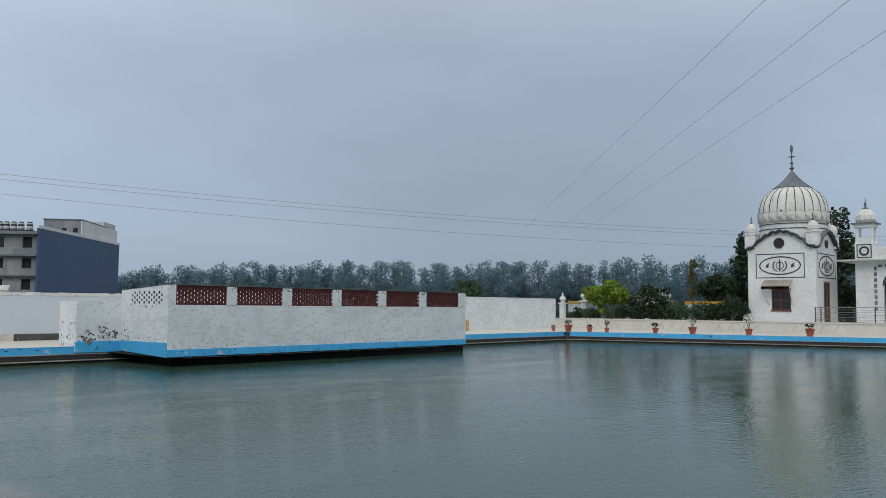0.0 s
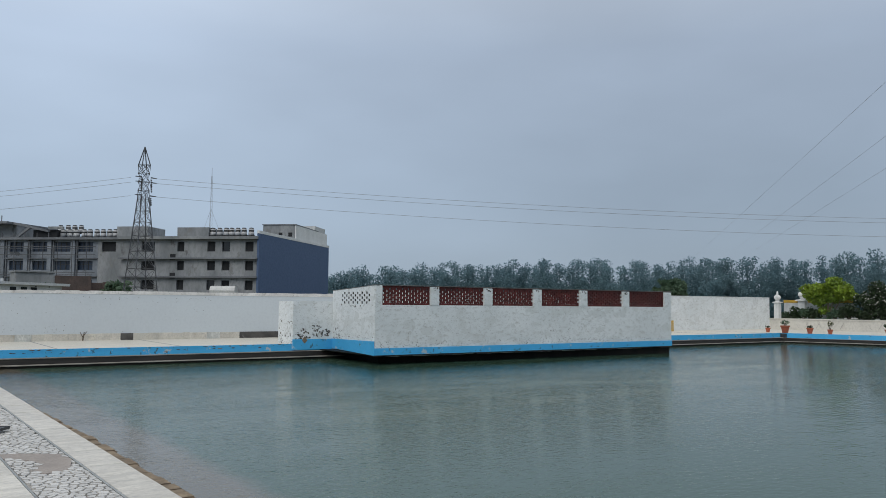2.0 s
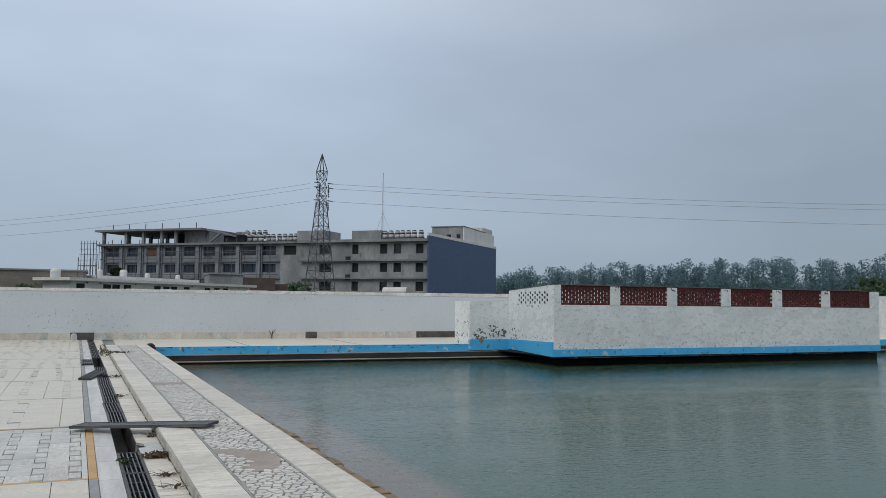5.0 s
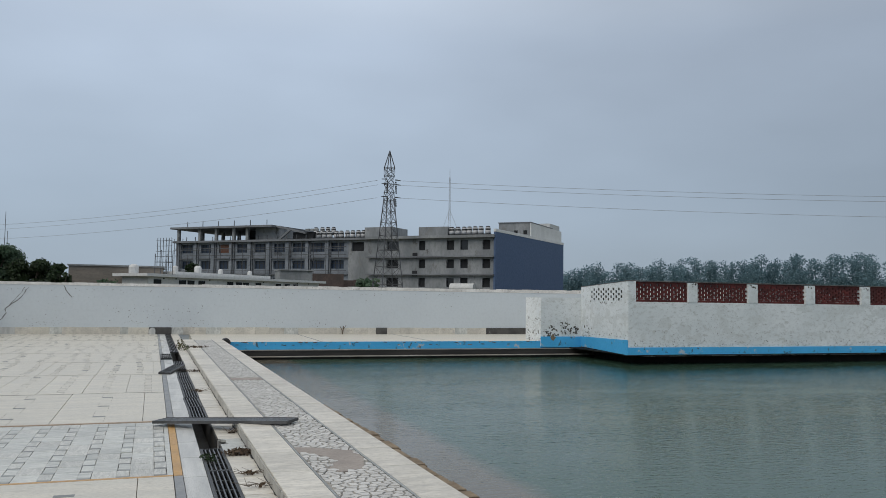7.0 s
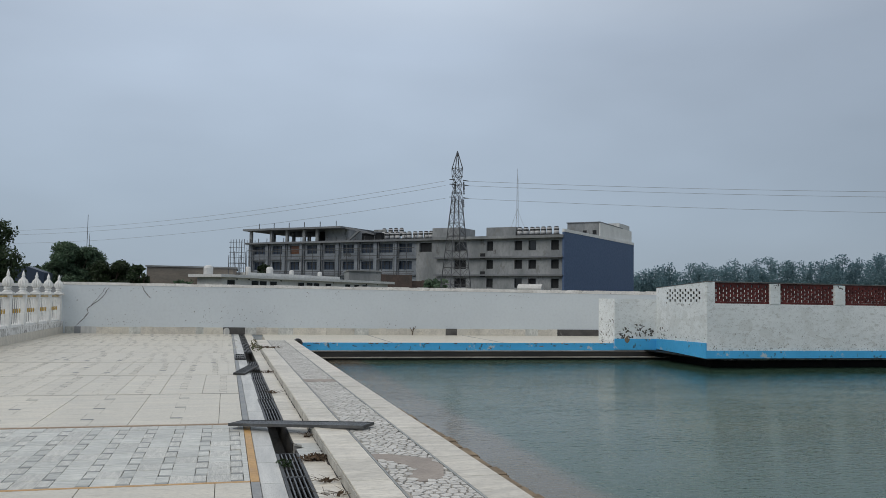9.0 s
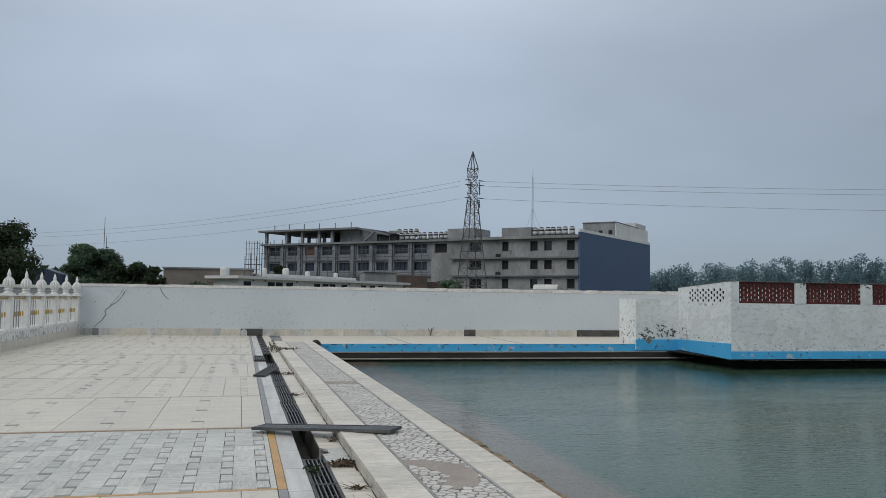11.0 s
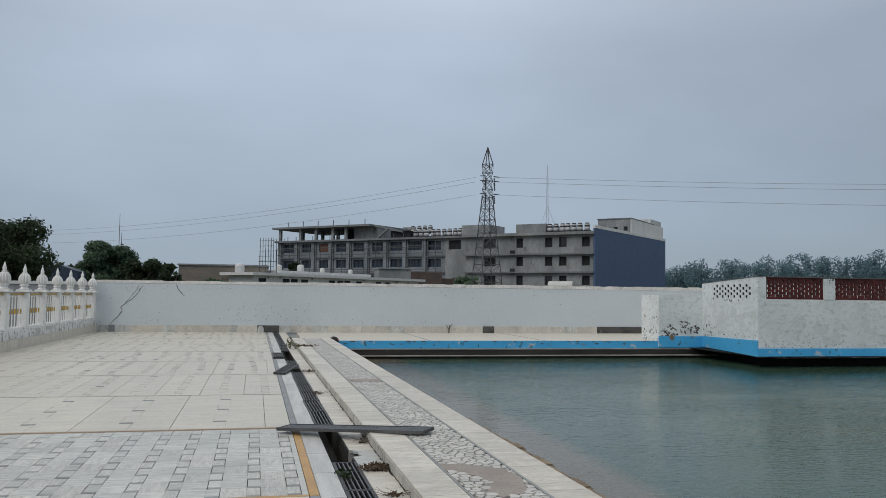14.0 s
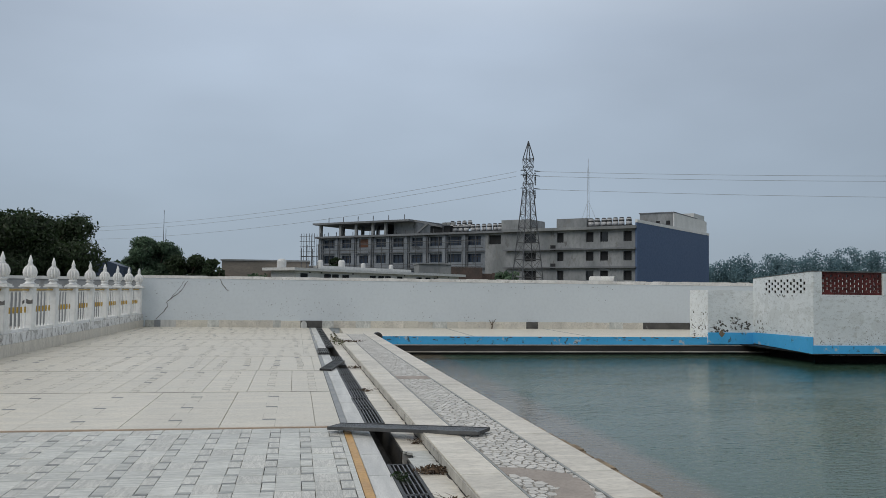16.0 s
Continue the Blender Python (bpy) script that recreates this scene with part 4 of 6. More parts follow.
for k in range(1, 14):
    post = copy_thing(fp, pose(RX - 0.17, 34.95 - 1.8 * k, 0.5))
    if k in (7, 8, 10):
        bm = facade(bmesh.new(), [(-0.118, 0.6), (-0.06, 0.66), (0.02, 0.63), (0.118, 0.64), (0.118, 0.74), (0.07, 0.71), (-0.03, 0.75), (-0.118, 0.69)], -0.134, -0.12)
        part("peeled_patch", bm, M_CRACK, post, "dark patch of peeled paint")
    copy_thing(pn, pose(RX - 0.17, 34.95 - 1.8 * k - 1.665, 0.5))
owall = thing("wall_west", label="outer wall beyond the balustrade, body darkened for shade", category="wall", kind="structure")
# wall body and return take dark concrete: the wall's shade as colour
part("body", B(-14.3, -14, -14, 36.3, -1.2, 1.88), M_CONC, owall)
part("coping", B(-14.35, -13.95, -14, 36.3, 1.882, 2.0), M_PALE, owall)
part("north_return", B(-14, -7.11, 35.23, 35.5, -1.2, 1.83), M_CONC, owall)
part("return_coping", B(-13.94, -7.11, 35.19, 35.54, 1.832, 1.95), M_PALE, owall)
swall = thing("wall_south", label="plain white wall closing the terrace", category="wall", kind="structure")
part("body", B(-14.3, 1, -14.3, -14, -1.2, 2.1), M_WHITE, swall)
part("pool_side", B(1, 70, -30.3, -30, -1.2, 1.6), M_WHITE, swall)

# ---- temple side: plinth, garden, fence ----
PL = lambda y: 54.9 + (33.5 - y) * 0.085
plinth = thing("garden_plinth", label="cream plinth wall with faint chevron relief", category="wall", kind="structure")
bm = prism(bmesh.new(), [(PL(-30), -30), (80, -30), (80, 35.95), (PL(35.95), 35.95)], 0.0, 0.72)
part("body", bm, M_EASTDECK, plinth)
bm = prism(bmesh.new(), [(PL(-30) - 0.06, -30), (PL(-30) + 0.3, -30), (PL(35.95) + 0.3, 35.95), (PL(35.95) - 0.06, 35.95)], 0.722, 0.8)
part("coping", bm, M_EASTDECK, plinth)
bm = bmesh.new()
for k in range(44):
    y = 33 - k * 0.42
    x = PL(y) - 0.012
    s = 0.3 if k % 2 else -0.3
    if (k // 4) % 3 != 2:
        beam(bm, (x, y, 0.12), (x, y - s, 0.6), 0.012)
part("relief_chevrons", bm, M_GROUT, plinth, kind="stuff")
part("lawn", B(PL(20) + 0.6, 62, 20.9, 35.9, 0.72, 0.76), M_LEAFMID, plinth)
fp2 = copy_thing(fp, pose(58, 36.2, 0.72))
fp2["group"] = "garden fence posts"
fp2.matrix_basis = pose(55.6, 35.1, 0.75) @ Matrix.Diagonal((1.5, 1.5, 1.15, 1))
for y in (34.5, 27.3):
    copy_thing(fp2, pose(58, y, 0.75) @ Matrix.Diagonal((1.5, 1.5, 1.15, 1)))
gf = thing("garden_fence", (58, 0, 0.75), label="grey mesh garden fence with yellow top rail", category="fence")
for a, b in ((34.7, 36.1), (30.5, 34.1), (26.4, 29.9), (22.7, 25.8)):
    part("top_rail", B(-0.05, 0.05, a, b, 1.22, 1.42), M_YELLOW, gf, "yellow painted top rail")
    part("panel", B(-0.02, 0.02, a, b, 0.1, 1.2), M_PALE, gf)

def bush(name, loc, clumps, count, size, material, label, seed, extra=None):
    t = thing(name, loc, label=label, category="bush" if name == "bush" else "tree")
    bm = bmesh.new()
    rr = random.Random(seed)
    for c in clumps[:6]:
        beam(bm, (rr.uniform(-0.08, 0.08), rr.uniform(-0.08, 0.08), 0), (c[0] * 0.8, c[1] * 0.8, c[2]), 0.06, 0.02, 6)
    part("trunk", bm, M_BARK, t)
    ragged = []
    for c in clumps:
        for _ in range(7):
            d = Vector((rr.uniform(-1, 1), rr.uniform(-1, 1), rr.uniform(-0.8, 1))).normalized() * rr.uniform(0.45, 0.8)
            q = rr.uniform(0.4, 0.62)
            ragged.append((c[0] + d.x * c[3], c[1] + d.y * c[4], c[2] + d.z * c[5], q * c[3], q * c[4], q * c[5]))
    clumps = ragged
    leaf_cloud("crown", clumps, count, size, material, t, seed, shell=0.35)
    if extra:
        leaf_cloud("flowers", clumps, extra[0], extra[1], extra[2], t, seed + 50, shell=0.9)
    return t
# sizes in metres round each stem
bush("bush", (57.0, 31.9, 0.74), [(0, 0.9, 2.0, 0.8, 1.0, 0.75), (0, -0.6, 2.2, 0.8, 0.95, 0.7), (0.2, 0.1, 2.6, 0.8, 1.0, 0.5), (0, -1.4, 1.8, 0.6, 0.65, 0.5), (0, 0.2, 1.4, 0.7, 1.0, 0.6), (0, 0.3, 0.7, 0.5, 0.7, 0.4)], 6000, 0.11, M_LEAFLIME, "rounded lime-green shrub on a forked stem", 21)
bush("bush", (57.2, 28.2, 0.74), [(0, 0.5, 1.5, 0.8, 1.1, 0.8), (0, -0.8, 1.6, 0.8, 1.0, 0.8), (0, -0.2, 2.1, 0.7, 1.0, 0.6), (0, -1.0, 0.8, 0.7, 0.9, 0.7), (0, 0.4, 0.7, 0.7, 1.0, 0.6)], 5200, 0.11, M_LEAF, "dark green shrub covered in white blossom", 22, (900, 0.06, M_FLOWER))
bush("tree", (58.6, 23.6, 0.74), [(0, 0, 2.6, 1.0, 1.1, 0.8), (0, 0.8, 2.1, 0.9, 0.8, 0.8), (0, -0.8, 2.3, 0.8, 0.7, 0.8), (0, 0.1, 3.2, 0.7, 0.6, 0.4), (0, 0, 1.2, 1.0, 1.2, 0.8)], 3600, 0.12, M_LEAF, "dark green rounded garden tree", 23)
bush("tree", (58.0, 25.1, 0.74), [(0, 0, 4.0, 0.22, 0.3, 0.6), (0, 0.05, 3.2, 0.26, 0.34, 0.6), (0, 0, 2.4, 0.3, 0.4, 0.6)], 700, 0.12, M_DRYLEAF, "thin columnar plant with russet foliage", 24)
for k, (y, s, m, lb) in enumerate(((33.6, 0.5, M_LEAFMID, "small green border shrub"), (30.2, 0.75, M_LEAF, "dark low border shrub"), (26.6, 0.7, M_LEAF, "dark low border shrub"), (25.5, 0.75, M_LEAFMID, "green spiky border shrub"), (24.2, 0.85, M_LEAFMID, "green border shrub with russet tips"), (22.6, 0.8, M_LEAF, "dark green border shrub"), (21.6, 1.1, M_LEAF, "tall dark shrub beside the temple"), (35.2, 0.35, M_LEAFMID, "small green border shrub"), (34.3, 0.55, M_LEAF, "dark low border shrub"), (32.9, 0.6, M_LEAF, "dark low border shrub"), (31.2, 0.55, M_LEAFMID, "small green border shrub"), (27.4, 0.8, M_LEAF, "dark green border shrub"), (26.0, 0.9, M_LEAFMID, "green border shrub with russet tips"), (23.4, 1.0, M_LEAF, "dark green border shrub"), (29.2, 0.6, M_LEAF, "dark low border shrub"))):
    bush("bush", (56.6, y, 0.74), [(0, 0, s * 0.8, s * 0.7, s, s * 0.75), (0, s * 0.5, s * 0.6, s * 0.6, s * 0.7, s * 0.6), (0, -s * 0.5, s * 0.7, s * 0.6, s * 0.6, s * 0.6)], int(900 * s), 0.1, m, lb, 30 + k)
bush("tree", (64.5, 23.7, -1.2), [(0, 0, 7.6, 1.0, 0.8, 1.4), (0, 0.3, 5.8, 1.2, 1.1, 1.6), (0, 0.2, 4.0, 1.3, 1.2, 1.6), (0, 0.4, 2.4, 1.4, 1.3, 1.4)], 3600, 0.16, M_LEAF, "tall dark evergreen behind the temple", 44)
bush("tree", (67, 17.5, -1.2), [(0, 0, 9.4, 0.9, 0.8, 1.4), (0, -0.2, 7.6, 1.2, 1.2, 1.6), (0, -0.4, 5.6, 1.4, 1.5, 1.8), (0, -0.6, 3.4, 1.5, 1.6, 1.8)], 4200, 0.16, M_LEAF, "tall dark evergreen behind the temple", 45)

# flower pots along the east rim
def flower_pot(x, y, s, plant, seed, label):
    s *= 0.82
    t = thing("flower_pot", (x, y, 0.0), label=label, category="flower pot", group="pots along the pool")
    part("pot", lathe(bmesh.new(), [(0.2 * s, 0), (0.3 * s, 0.46 * s), (0.34 * s, 0.46 * s), (0.35 * s, 0.58 * s), (0.3 * s, 0.58 * s), (0.28 * s, 0.5 * s)], 20), M_POT, t, smooth=False)
    part("soil", lathe(bmesh.new(), [(0.28 * s, 0.5 * s), (0.27 * s, 0.53 * s)], 16), M_SOIL, t)
    h, r, m, cnt = plant[0] * 0.7, plant[1] * 0.65, plant[2], int(plant[3] * 0.7)
    bm = bmesh.new()
    rr = random.Random(seed)
    for _ in range(5):
        a = rr.uniform(0, 6.28)
        beam(bm, (0, 0, 0.5 * s), (r * 0.7 * math.cos(a), r * 0.7 * math.sin(a), 0.5 * s + h * rr.uniform(0.6, 1)), 0.02, 0.008)
    part("stems", bm, M_BARK, t)
    leaf_cloud("leaves", [(0, 0, 0.5 * s + h * 0.75, r, r, h * 0.35)], cnt, 0.07, m, t, seed)
flower_pot(EDGE(29.2) - 0.1 + 0.35, 28.9, 1.0, (0.5, 0.4, M_LEAFMID, 60), 1, "terracotta pot with a sparse green plant on the pool corner")
for y, s, pl, lb in ((27.7, 0.75, (0.25, 0.25, M_LEAF, 30), "small terracotta pot with a low plant"), (26.6, 0.6, (0.75, 0.28, M_DRYLEAF, 60), "small terracotta pot with a dry russet plant"), (23.6, 0.75, (0.5, 0.35, M_LEAF, 70), "terracotta pot with a dark bushy plant"), (21.4, 0.95, (1.1, 0.5, M_LEAFMID, 60), "terracotta pot with long green shoots"), (18.2, 0.85, (1.3, 0.5, M_FLOWER, 120), "terracotta pot with a white flowering plant"), (14.9, 1.0, (0.5, 0.45, M_LEAF, 80), "terracotta pot with a low dark plant")):
    flower_pot(EDGE(y) + 0.5, y, s, pl, int(y * 7), lb)
flower_pot(47.6, 30.6, 0.6, (0.2, 0.2, M_LEAF, 16), 77, "small terracotta pot at the back pavement")
ped = thing("spout_box", (EDGE(29.1) + 0.1, 28.9, -0.35), label="dark iron spout box at the pool corner", category="spout")
part("casing", B(-0.2, 0.2, -0.2, 0.2, 0.0, 0.34), M_IRON, ped)
gate = thing("yellow_barrier", (42.2, 34.0, 0.0), label="small yellow painted steel stand near the wall", category="barrier")
for i in range(4):
    part("upright", B(-0.3 + i * 0.17, -0.24 + i * 0.17, -0.03, 0.03, 0, 0.68), M_YELLOW, gate)
part("top_bar", B(-0.3, 0.27, -0.035, 0.035, 0.62, 0.7), M_YELLOW, gate)
part("bottom_bar", B(-0.3, 0.27, -0.035, 0.035, 0.05, 0.11), M_YELLOW, gate)

# ---- the small domed temple ----
T = thing("temple", (57.3, 18.45, 0.8), -90, label="small white domed temple with black painted trim", category="temple")
HW, DP = 2.28, 4.6
def temple_face(parent, wid, window):
    """One face, local x across, y=0 the outer plane; scalloped gable above."""
    h, sp, rise = wid / 2, 5.05, 1.1
    n_l = 9
    arch = []
    for k in range(n_l):
        for q in range(6):
            u = (k + q / 6) / n_l
            x = -h + wid * u
            base = sp + rise * max(0.0, math.sin(math.pi * min(max((u - 0.08) / 0.84, 0), 1))) ** 0.8
            arch.append((x, base - 0.1 + 0.1 * abs(math.sin(math.pi * q / 6))))
    arch.append((h, sp))
    out = [(-h, 4.98), (h, 4.98)] + arch[::-1][:-1] + [(-h, sp)]
    part("gable", facade(bmesh.new(), out, 0.0, 0.3), M_TEMPLE, parent)
    # black scalloped cornice with a grey ledge over it
    bm, bm2 = bmesh.new(), bmesh.new()
    for (xa, za), (xb, zb) in zip(arch, arch[1:]):
        facade(bm, [(xa, za - 0.02), (xb, zb - 0.02), (xb, zb + 0.1), (xa, za + 0.1)], -0.22, 0.1)
        facade(bm2, [(xa, za + 0.1), (xb, zb + 0.1), (xb, zb + 0.17), (xa, za + 0.17)], -0.28, 0.3)
    part("cornice", bm, M_TRIM, parent, "black scalloped cornice")
    part("cornice_top", bm2, M_DOMECAP, parent)
def frame_ring(bm, x, z, rx, rz, w, y=-0.02, seg=40):
    for i in range(seg):
        a, b = 2 * math.pi * i / seg, 2 * math.pi * (i + 1) / seg
        facade(bm, [(x + rx * math.cos(a), z + rz * math.sin(a)), (x + (rx + w) * math.cos(a), z + (rz + w) * math.sin(a)), (x + (rx + w) * math.cos(b), z + (rz + w) * math.sin(b)), (x + rx * math.cos(b), z + rz * math.sin(b))], y, 0.01)
    return bm
def disc(x, z, r, y0, y1, seg=28):
    return facade(bmesh.new(), [(x + r * math.cos(2 * math.pi * i / seg), z + r * math.sin(2 * math.pi * i / seg)) for i in range(seg)], y0, y1)
def panel_frame(bm, x0, x1, z0, z1, w=0.05):
    box(bm, x0, x1, -0.02, 0.0, z0, z0 + w), box(bm, x0, x1, -0.02, 0.0, z1 - w, z1)
    box(bm, x0, x0 + w, -0.02, 0.0, z0 + w, z1 - w), box(bm, x1 - w, x1, -0.02, 0.0, z0 + w, z1 - w)
    return bm
def emblem(x, z, s):
    bm = frame_ring(bmesh.new(), x, z, 0.24 * s, 0.24 * s, 0.045 * s)
    facade(bm, [(x - 0.035 * s, z - 0.42 * s), (x + 0.035 * s, z - 0.42 * s), (x + 0.06 * s, z + 0.3 * s), (x, z + 0.48 * s), (x - 0.06 * s, z + 0.3 * s)], -0.025, 0.01)
    for d in (-1, 1):
        for i in range(7):
            a, b = -1.5 + i * 0.33, -1.5 + (i + 1) * 0.33
            q = [(x + d * (0.1 + 0.34 * math.cos(a)) * s, z + 0.38 * math.sin(a) * s), (x + d * (0.1 + 0.42 * math.cos(a)) * s, z + 0.44 * math.sin(a) * s), (x + d * (0.1 + 0.42 * math.cos(b)) * s, z + 0.44 * math.sin(b) * s), (x + d * (0.1 + 0.34 * math.cos(b)) * s, z + 0.38 * math.sin(b) * s)]
            facade(bm, q if d > 0 else q[::-1], -0.025, 0.01)
    return bm
# body walls with the window and door openings
bm = grid_wall(bmesh.new(), [-HW, -0.68, 0.62, HW], [0, 0.75, 2.25, 4.98], {(1, 1)}, 0.0, 0.3)
part("wall", bm, M_TEMPLE, T)
part("wall", B(-HW, -HW + 0.3, 0.3, DP, 0, 4.98), M_TEMPLE, T)
part("wall", B(-HW + 0.3, HW - 0.3, DP - 0.3, DP, 0, 4.98), M_TEMPLE, T)
bm = bmesh.new()
for y0, y1, z0, z1 in ((0.3, 1.55, 0, 4.98), (2.95, DP, 0, 4.98), (1.55, 2.95, 2.75, 4.98)):
    box(bm, HW - 0.3, HW, y0, y1, z0, z1)
part("wall", bm, M_TEMPLE, T)
part("roof", B(-HW + 0.02, HW - 0.02, 0.32, DP - 0.02, 4.99, 5.6), M_DOME, T)
part("inner_floor", B(-HW + 0.3, HW - 0.3, 0.3, DP - 0.3, 0.0, 0.05), M_DARKROOM, T)
temple_face(T, 2 * HW, True)
fr = new("side_front")
fr.parent = T
fr.matrix_basis = pose(HW, DP / 2, 0, 0, 0, 90)
temple_face(fr, DP, False)
fl = new("side_back")
fl.parent = T
fl.matrix_basis = pose(-HW, DP / 2, 0, 0, 0, -90)
temple_face(fl, DP, False)
# near-black disc on the gable puts in the opening's inner darkness
part("oculus", disc(-0.1, 5.38, 0.31, -0.05, 0.02), M_MUDSHADE, T, "black disc in place of the dark round opening")
part("oculus_ring", frame_ring(bmesh.new(), -0.1, 5.38, 0.31, 0.31, 0.05, -0.06), M_TRIM, T)
part("painted_frame", panel_frame(bmesh.new(), -1.72, 1.56, 2.98, 4.66), M_TRIM, T)
part("oval_ring", frame_ring(bmesh.new(), -0.08, 3.83, 1.33, 0.56, 0.08), M_TRIM, T)
part("emblem", emblem(-0.08, 3.83, 0.95), M_TRIM, T, "black painted emblem")
for x in (-0.92, 0.78):
    bm = bmesh.new()
    for k in range(3):
        facade(bm, [(x - 0.2 + 0.1 * k, 3.62), (x - 0.12 + 0.1 * k, 3.62), (x - 0.06 + 0.12 * k, 3.9 + 0.1 * k), (x - 0.14 + 0.12 * k, 3.95 + 0.1 * k)], -0.022, 0.01)
    box(bm, x - 0.16, x + 0.2, -0.02, 0.01, 3.74, 3.8)
    for v in bm.verts:
        v.co.x, v.co.z = x + 0.6 * (v.co.x - x), 3.83 + 0.6 * (v.co.z - 3.83)
    part("painted_mark", bm, M_TRIM, T)
part("painted_frame", panel_frame(bmesh.new(), -1.9, 1.9, 2.98, 4.66), M_TRIM, fr)
part("oval_ring", frame_ring(bmesh.new(), 0, 3.83, 1.55, 0.62, 0.09), M_TRIM, fr)
part("emblem", emblem(0, 3.83, 1.1), M_TRIM, fr)
part("oculus", disc(0, 5.38, 0.33, -0.05, 0.02), M_MUDSHADE, fr)
for x in (-0.9, 0.9):
    part("painted_mark", facade(bmesh.new(), [(x - 0.2, 3.6), (x + 0.1, 3.65), (x + 0.2, 4.05), (x - 0.1, 3.9)], -0.02, 0.01), M_TRIM, fr)
# window with shutters and awning
win = new("window")
win.parent = T
wf = bmesh.new()
for x0, x1, z0, z1 in ((-0.68, -0.6, 0.75, 2.25), (0.54, 0.62, 0.75, 2.25), (-0.6, 0.54, 0.75, 0.84), (-0.6, 0.54, 2.1, 2.25), (-0.08, 0.02, 0.84, 2.1)):
    box(wf, x0, x1, 0.02, 0.14, z0, z1)
part("frame", wf, M_WOOD, win, "brown wooden window frame")
for x0, x1 in ((-0.6, -0.08), (0.02, 0.54)):
    part("pane", B(x0, x1, 0.09, 0.1, 0.84, 2.1), M_GLASS, win)
    part("shutter_rail", B(x0, x1, 0.05, 0.085, 1.42, 1.48), M_WOOD, win)
part("sill", B(-0.75, 0.69, -0.06, 0.0, 0.68, 0.75), M_WOOD, win)
aw = new("awning")
aw.parent = T
for i in range(12):
    x = -1.15 + i * 0.16
    bm = bmesh.new()
    v = [bm.verts.new(p) for p in ((x, 0, 2.86), (x + 0.155, 0, 2.86), (x + 0.155, -0.7, 2.4), (x, -0.7, 2.38), (x, -0.7, 2.2), (x + 0.155, -0.7, 2.22))]
    bm.faces.new((v[0], v[3], v[2], v[1]))
    bm.faces.new((v[3], v[4], v[5], v[2]))
    bmesh.ops.solidify(bm, geom=bm.faces[:], thickness=0.02)
    part("awning_strip", bm, M_AWN, aw)
for x in (-1.12, 0.74):
    bm = bmesh.new()
    beam(bm, (x, -0.66, 2.3), (x + (0.3 if x < 0 else -0.02), 0, 1.1), 0.035)
    part("strut", bm, M_AWN, aw)
door = new("door")
door.parent = fr
bm = bmesh.new()
for x0, x1, z0, z1 in ((-0.75, -0.62, 0.0, 2.75), (0.51, 0.65, 0.0, 2.75), (-0.62, 0.51, 2.6, 2.75), (-0.1, 0.02, 0.0, 2.6)):
    box(bm, x0, x1, 0.02, 0.16, z0, z1)
part("frame", bm, M_WOOD, door, "brown wooden door frame")
for x0, x1 in ((-0.62, -0.1), (0.02, 0.51)):
    part("lower_panel", B(x0, x1, 0.06, 0.1, 0.0, 1.0), M_WOOD, door)
    part("pane", B(x0, x1, 0.08, 0.09, 1.0, 2.6), M_GLASS, door)
# dome
dr = bmesh.new()
lathe(dr, [(2.24, 5.6), (2.24, 6.3), (2.2, 6.34), (2.2, 6.9)], 40, 0.1, DP / 2)
part("drum", dr, M_TEMPLE, T)
for z in (6.38, 6.72):
    part("drum_band", lathe(bmesh.new(), [(2.2, z), (2.26, z + 0.01), (2.26, z + 0.045), (2.2, z + 0.055)], 40, 0.1, DP / 2), M_TRIM, T)
bm = lathe(bmesh.new(), [(2.2, 6.9), (2.24, 7.041), (2.285, 7.323), (2.313, 7.652), (2.295, 7.981), (2.178, 8.404), (1.98, 8.78), (1.665, 9.109), (1.305, 9.344), (1.08, 9.438)], 96, 0.1, DP / 2, lobes=24, amp=0.025)
dm = part("dome", bm, M_DOME, T, "ribbed weathered white dome", smooth=True)
for k in range(24):
    a = 2 * math.pi * (k + 0.5) / 24
    bm = bmesh.new()
    prof = [(2.286, 7.558), (2.277, 7.981), (2.169, 8.404), (1.971, 8.78), (1.665, 9.1), (1.305, 9.325)]
    for (r0, z0), (r1, z1) in zip(prof, prof[1:]):
        beam(bm, (0.1 + r0 * math.cos(a), DP / 2 + r0 * math.sin(a), z0), (0.1 + r1 * math.cos(a), DP / 2 + r1 * math.sin(a), z1), 0.03)
    part("rib_line", bm, M_TRIM, dm)
for k in range(24):
    a = 2 * math.pi * k / 24
    ca, sa = math.cos(a), math.sin(a)
    bm = bmesh.new()
    vs = []
    for u, r, z in ((-0.29, 2.3, 6.919), (0.29, 2.3, 6.919), (0.29, 2.36, 7.323), (0.16, 2.36, 7.577), (0.0, 2.36, 7.671), (-0.16, 2.36, 7.577), (-0.29, 2.36, 7.323)):
        vs.append(bm.verts.new((0.1 + r * ca - u * sa, DP / 2 + r * sa + u * ca, z)))
    bm.faces.new(vs)
    bmesh.ops.solidify(bm, geom=bm.faces[:], thickness=0.05)
    part("lotus_petal", bm, M_DOME, dm)
bm = lathe(bmesh.new(), [(1.17, 9.363), (1.278, 9.4), (1.08, 9.551), (0.765, 9.814), (0.45, 10.143), (0.18, 10.519), (0.072, 10.66)], 48, 0.1, DP / 2, lobes=16, amp=0.12)
part("lotus_cap", bm, M_DOMECAP, T, "grey inverted lotus cap")
bm = lathe(bmesh.new(), [(0.063, 10.613), (0.063, 10.754), (0.18, 10.867), (0.063, 10.989), (0.054, 11.177), (0.135, 11.252), (0.045, 11.337), (0.036, 11.647), (0.27, 11.694), (0.045, 11.75), (0.045, 11.976), (0.108, 12.211), (0.09, 12.446), (0.018, 12.587)], 14, 0.1, DP / 2)
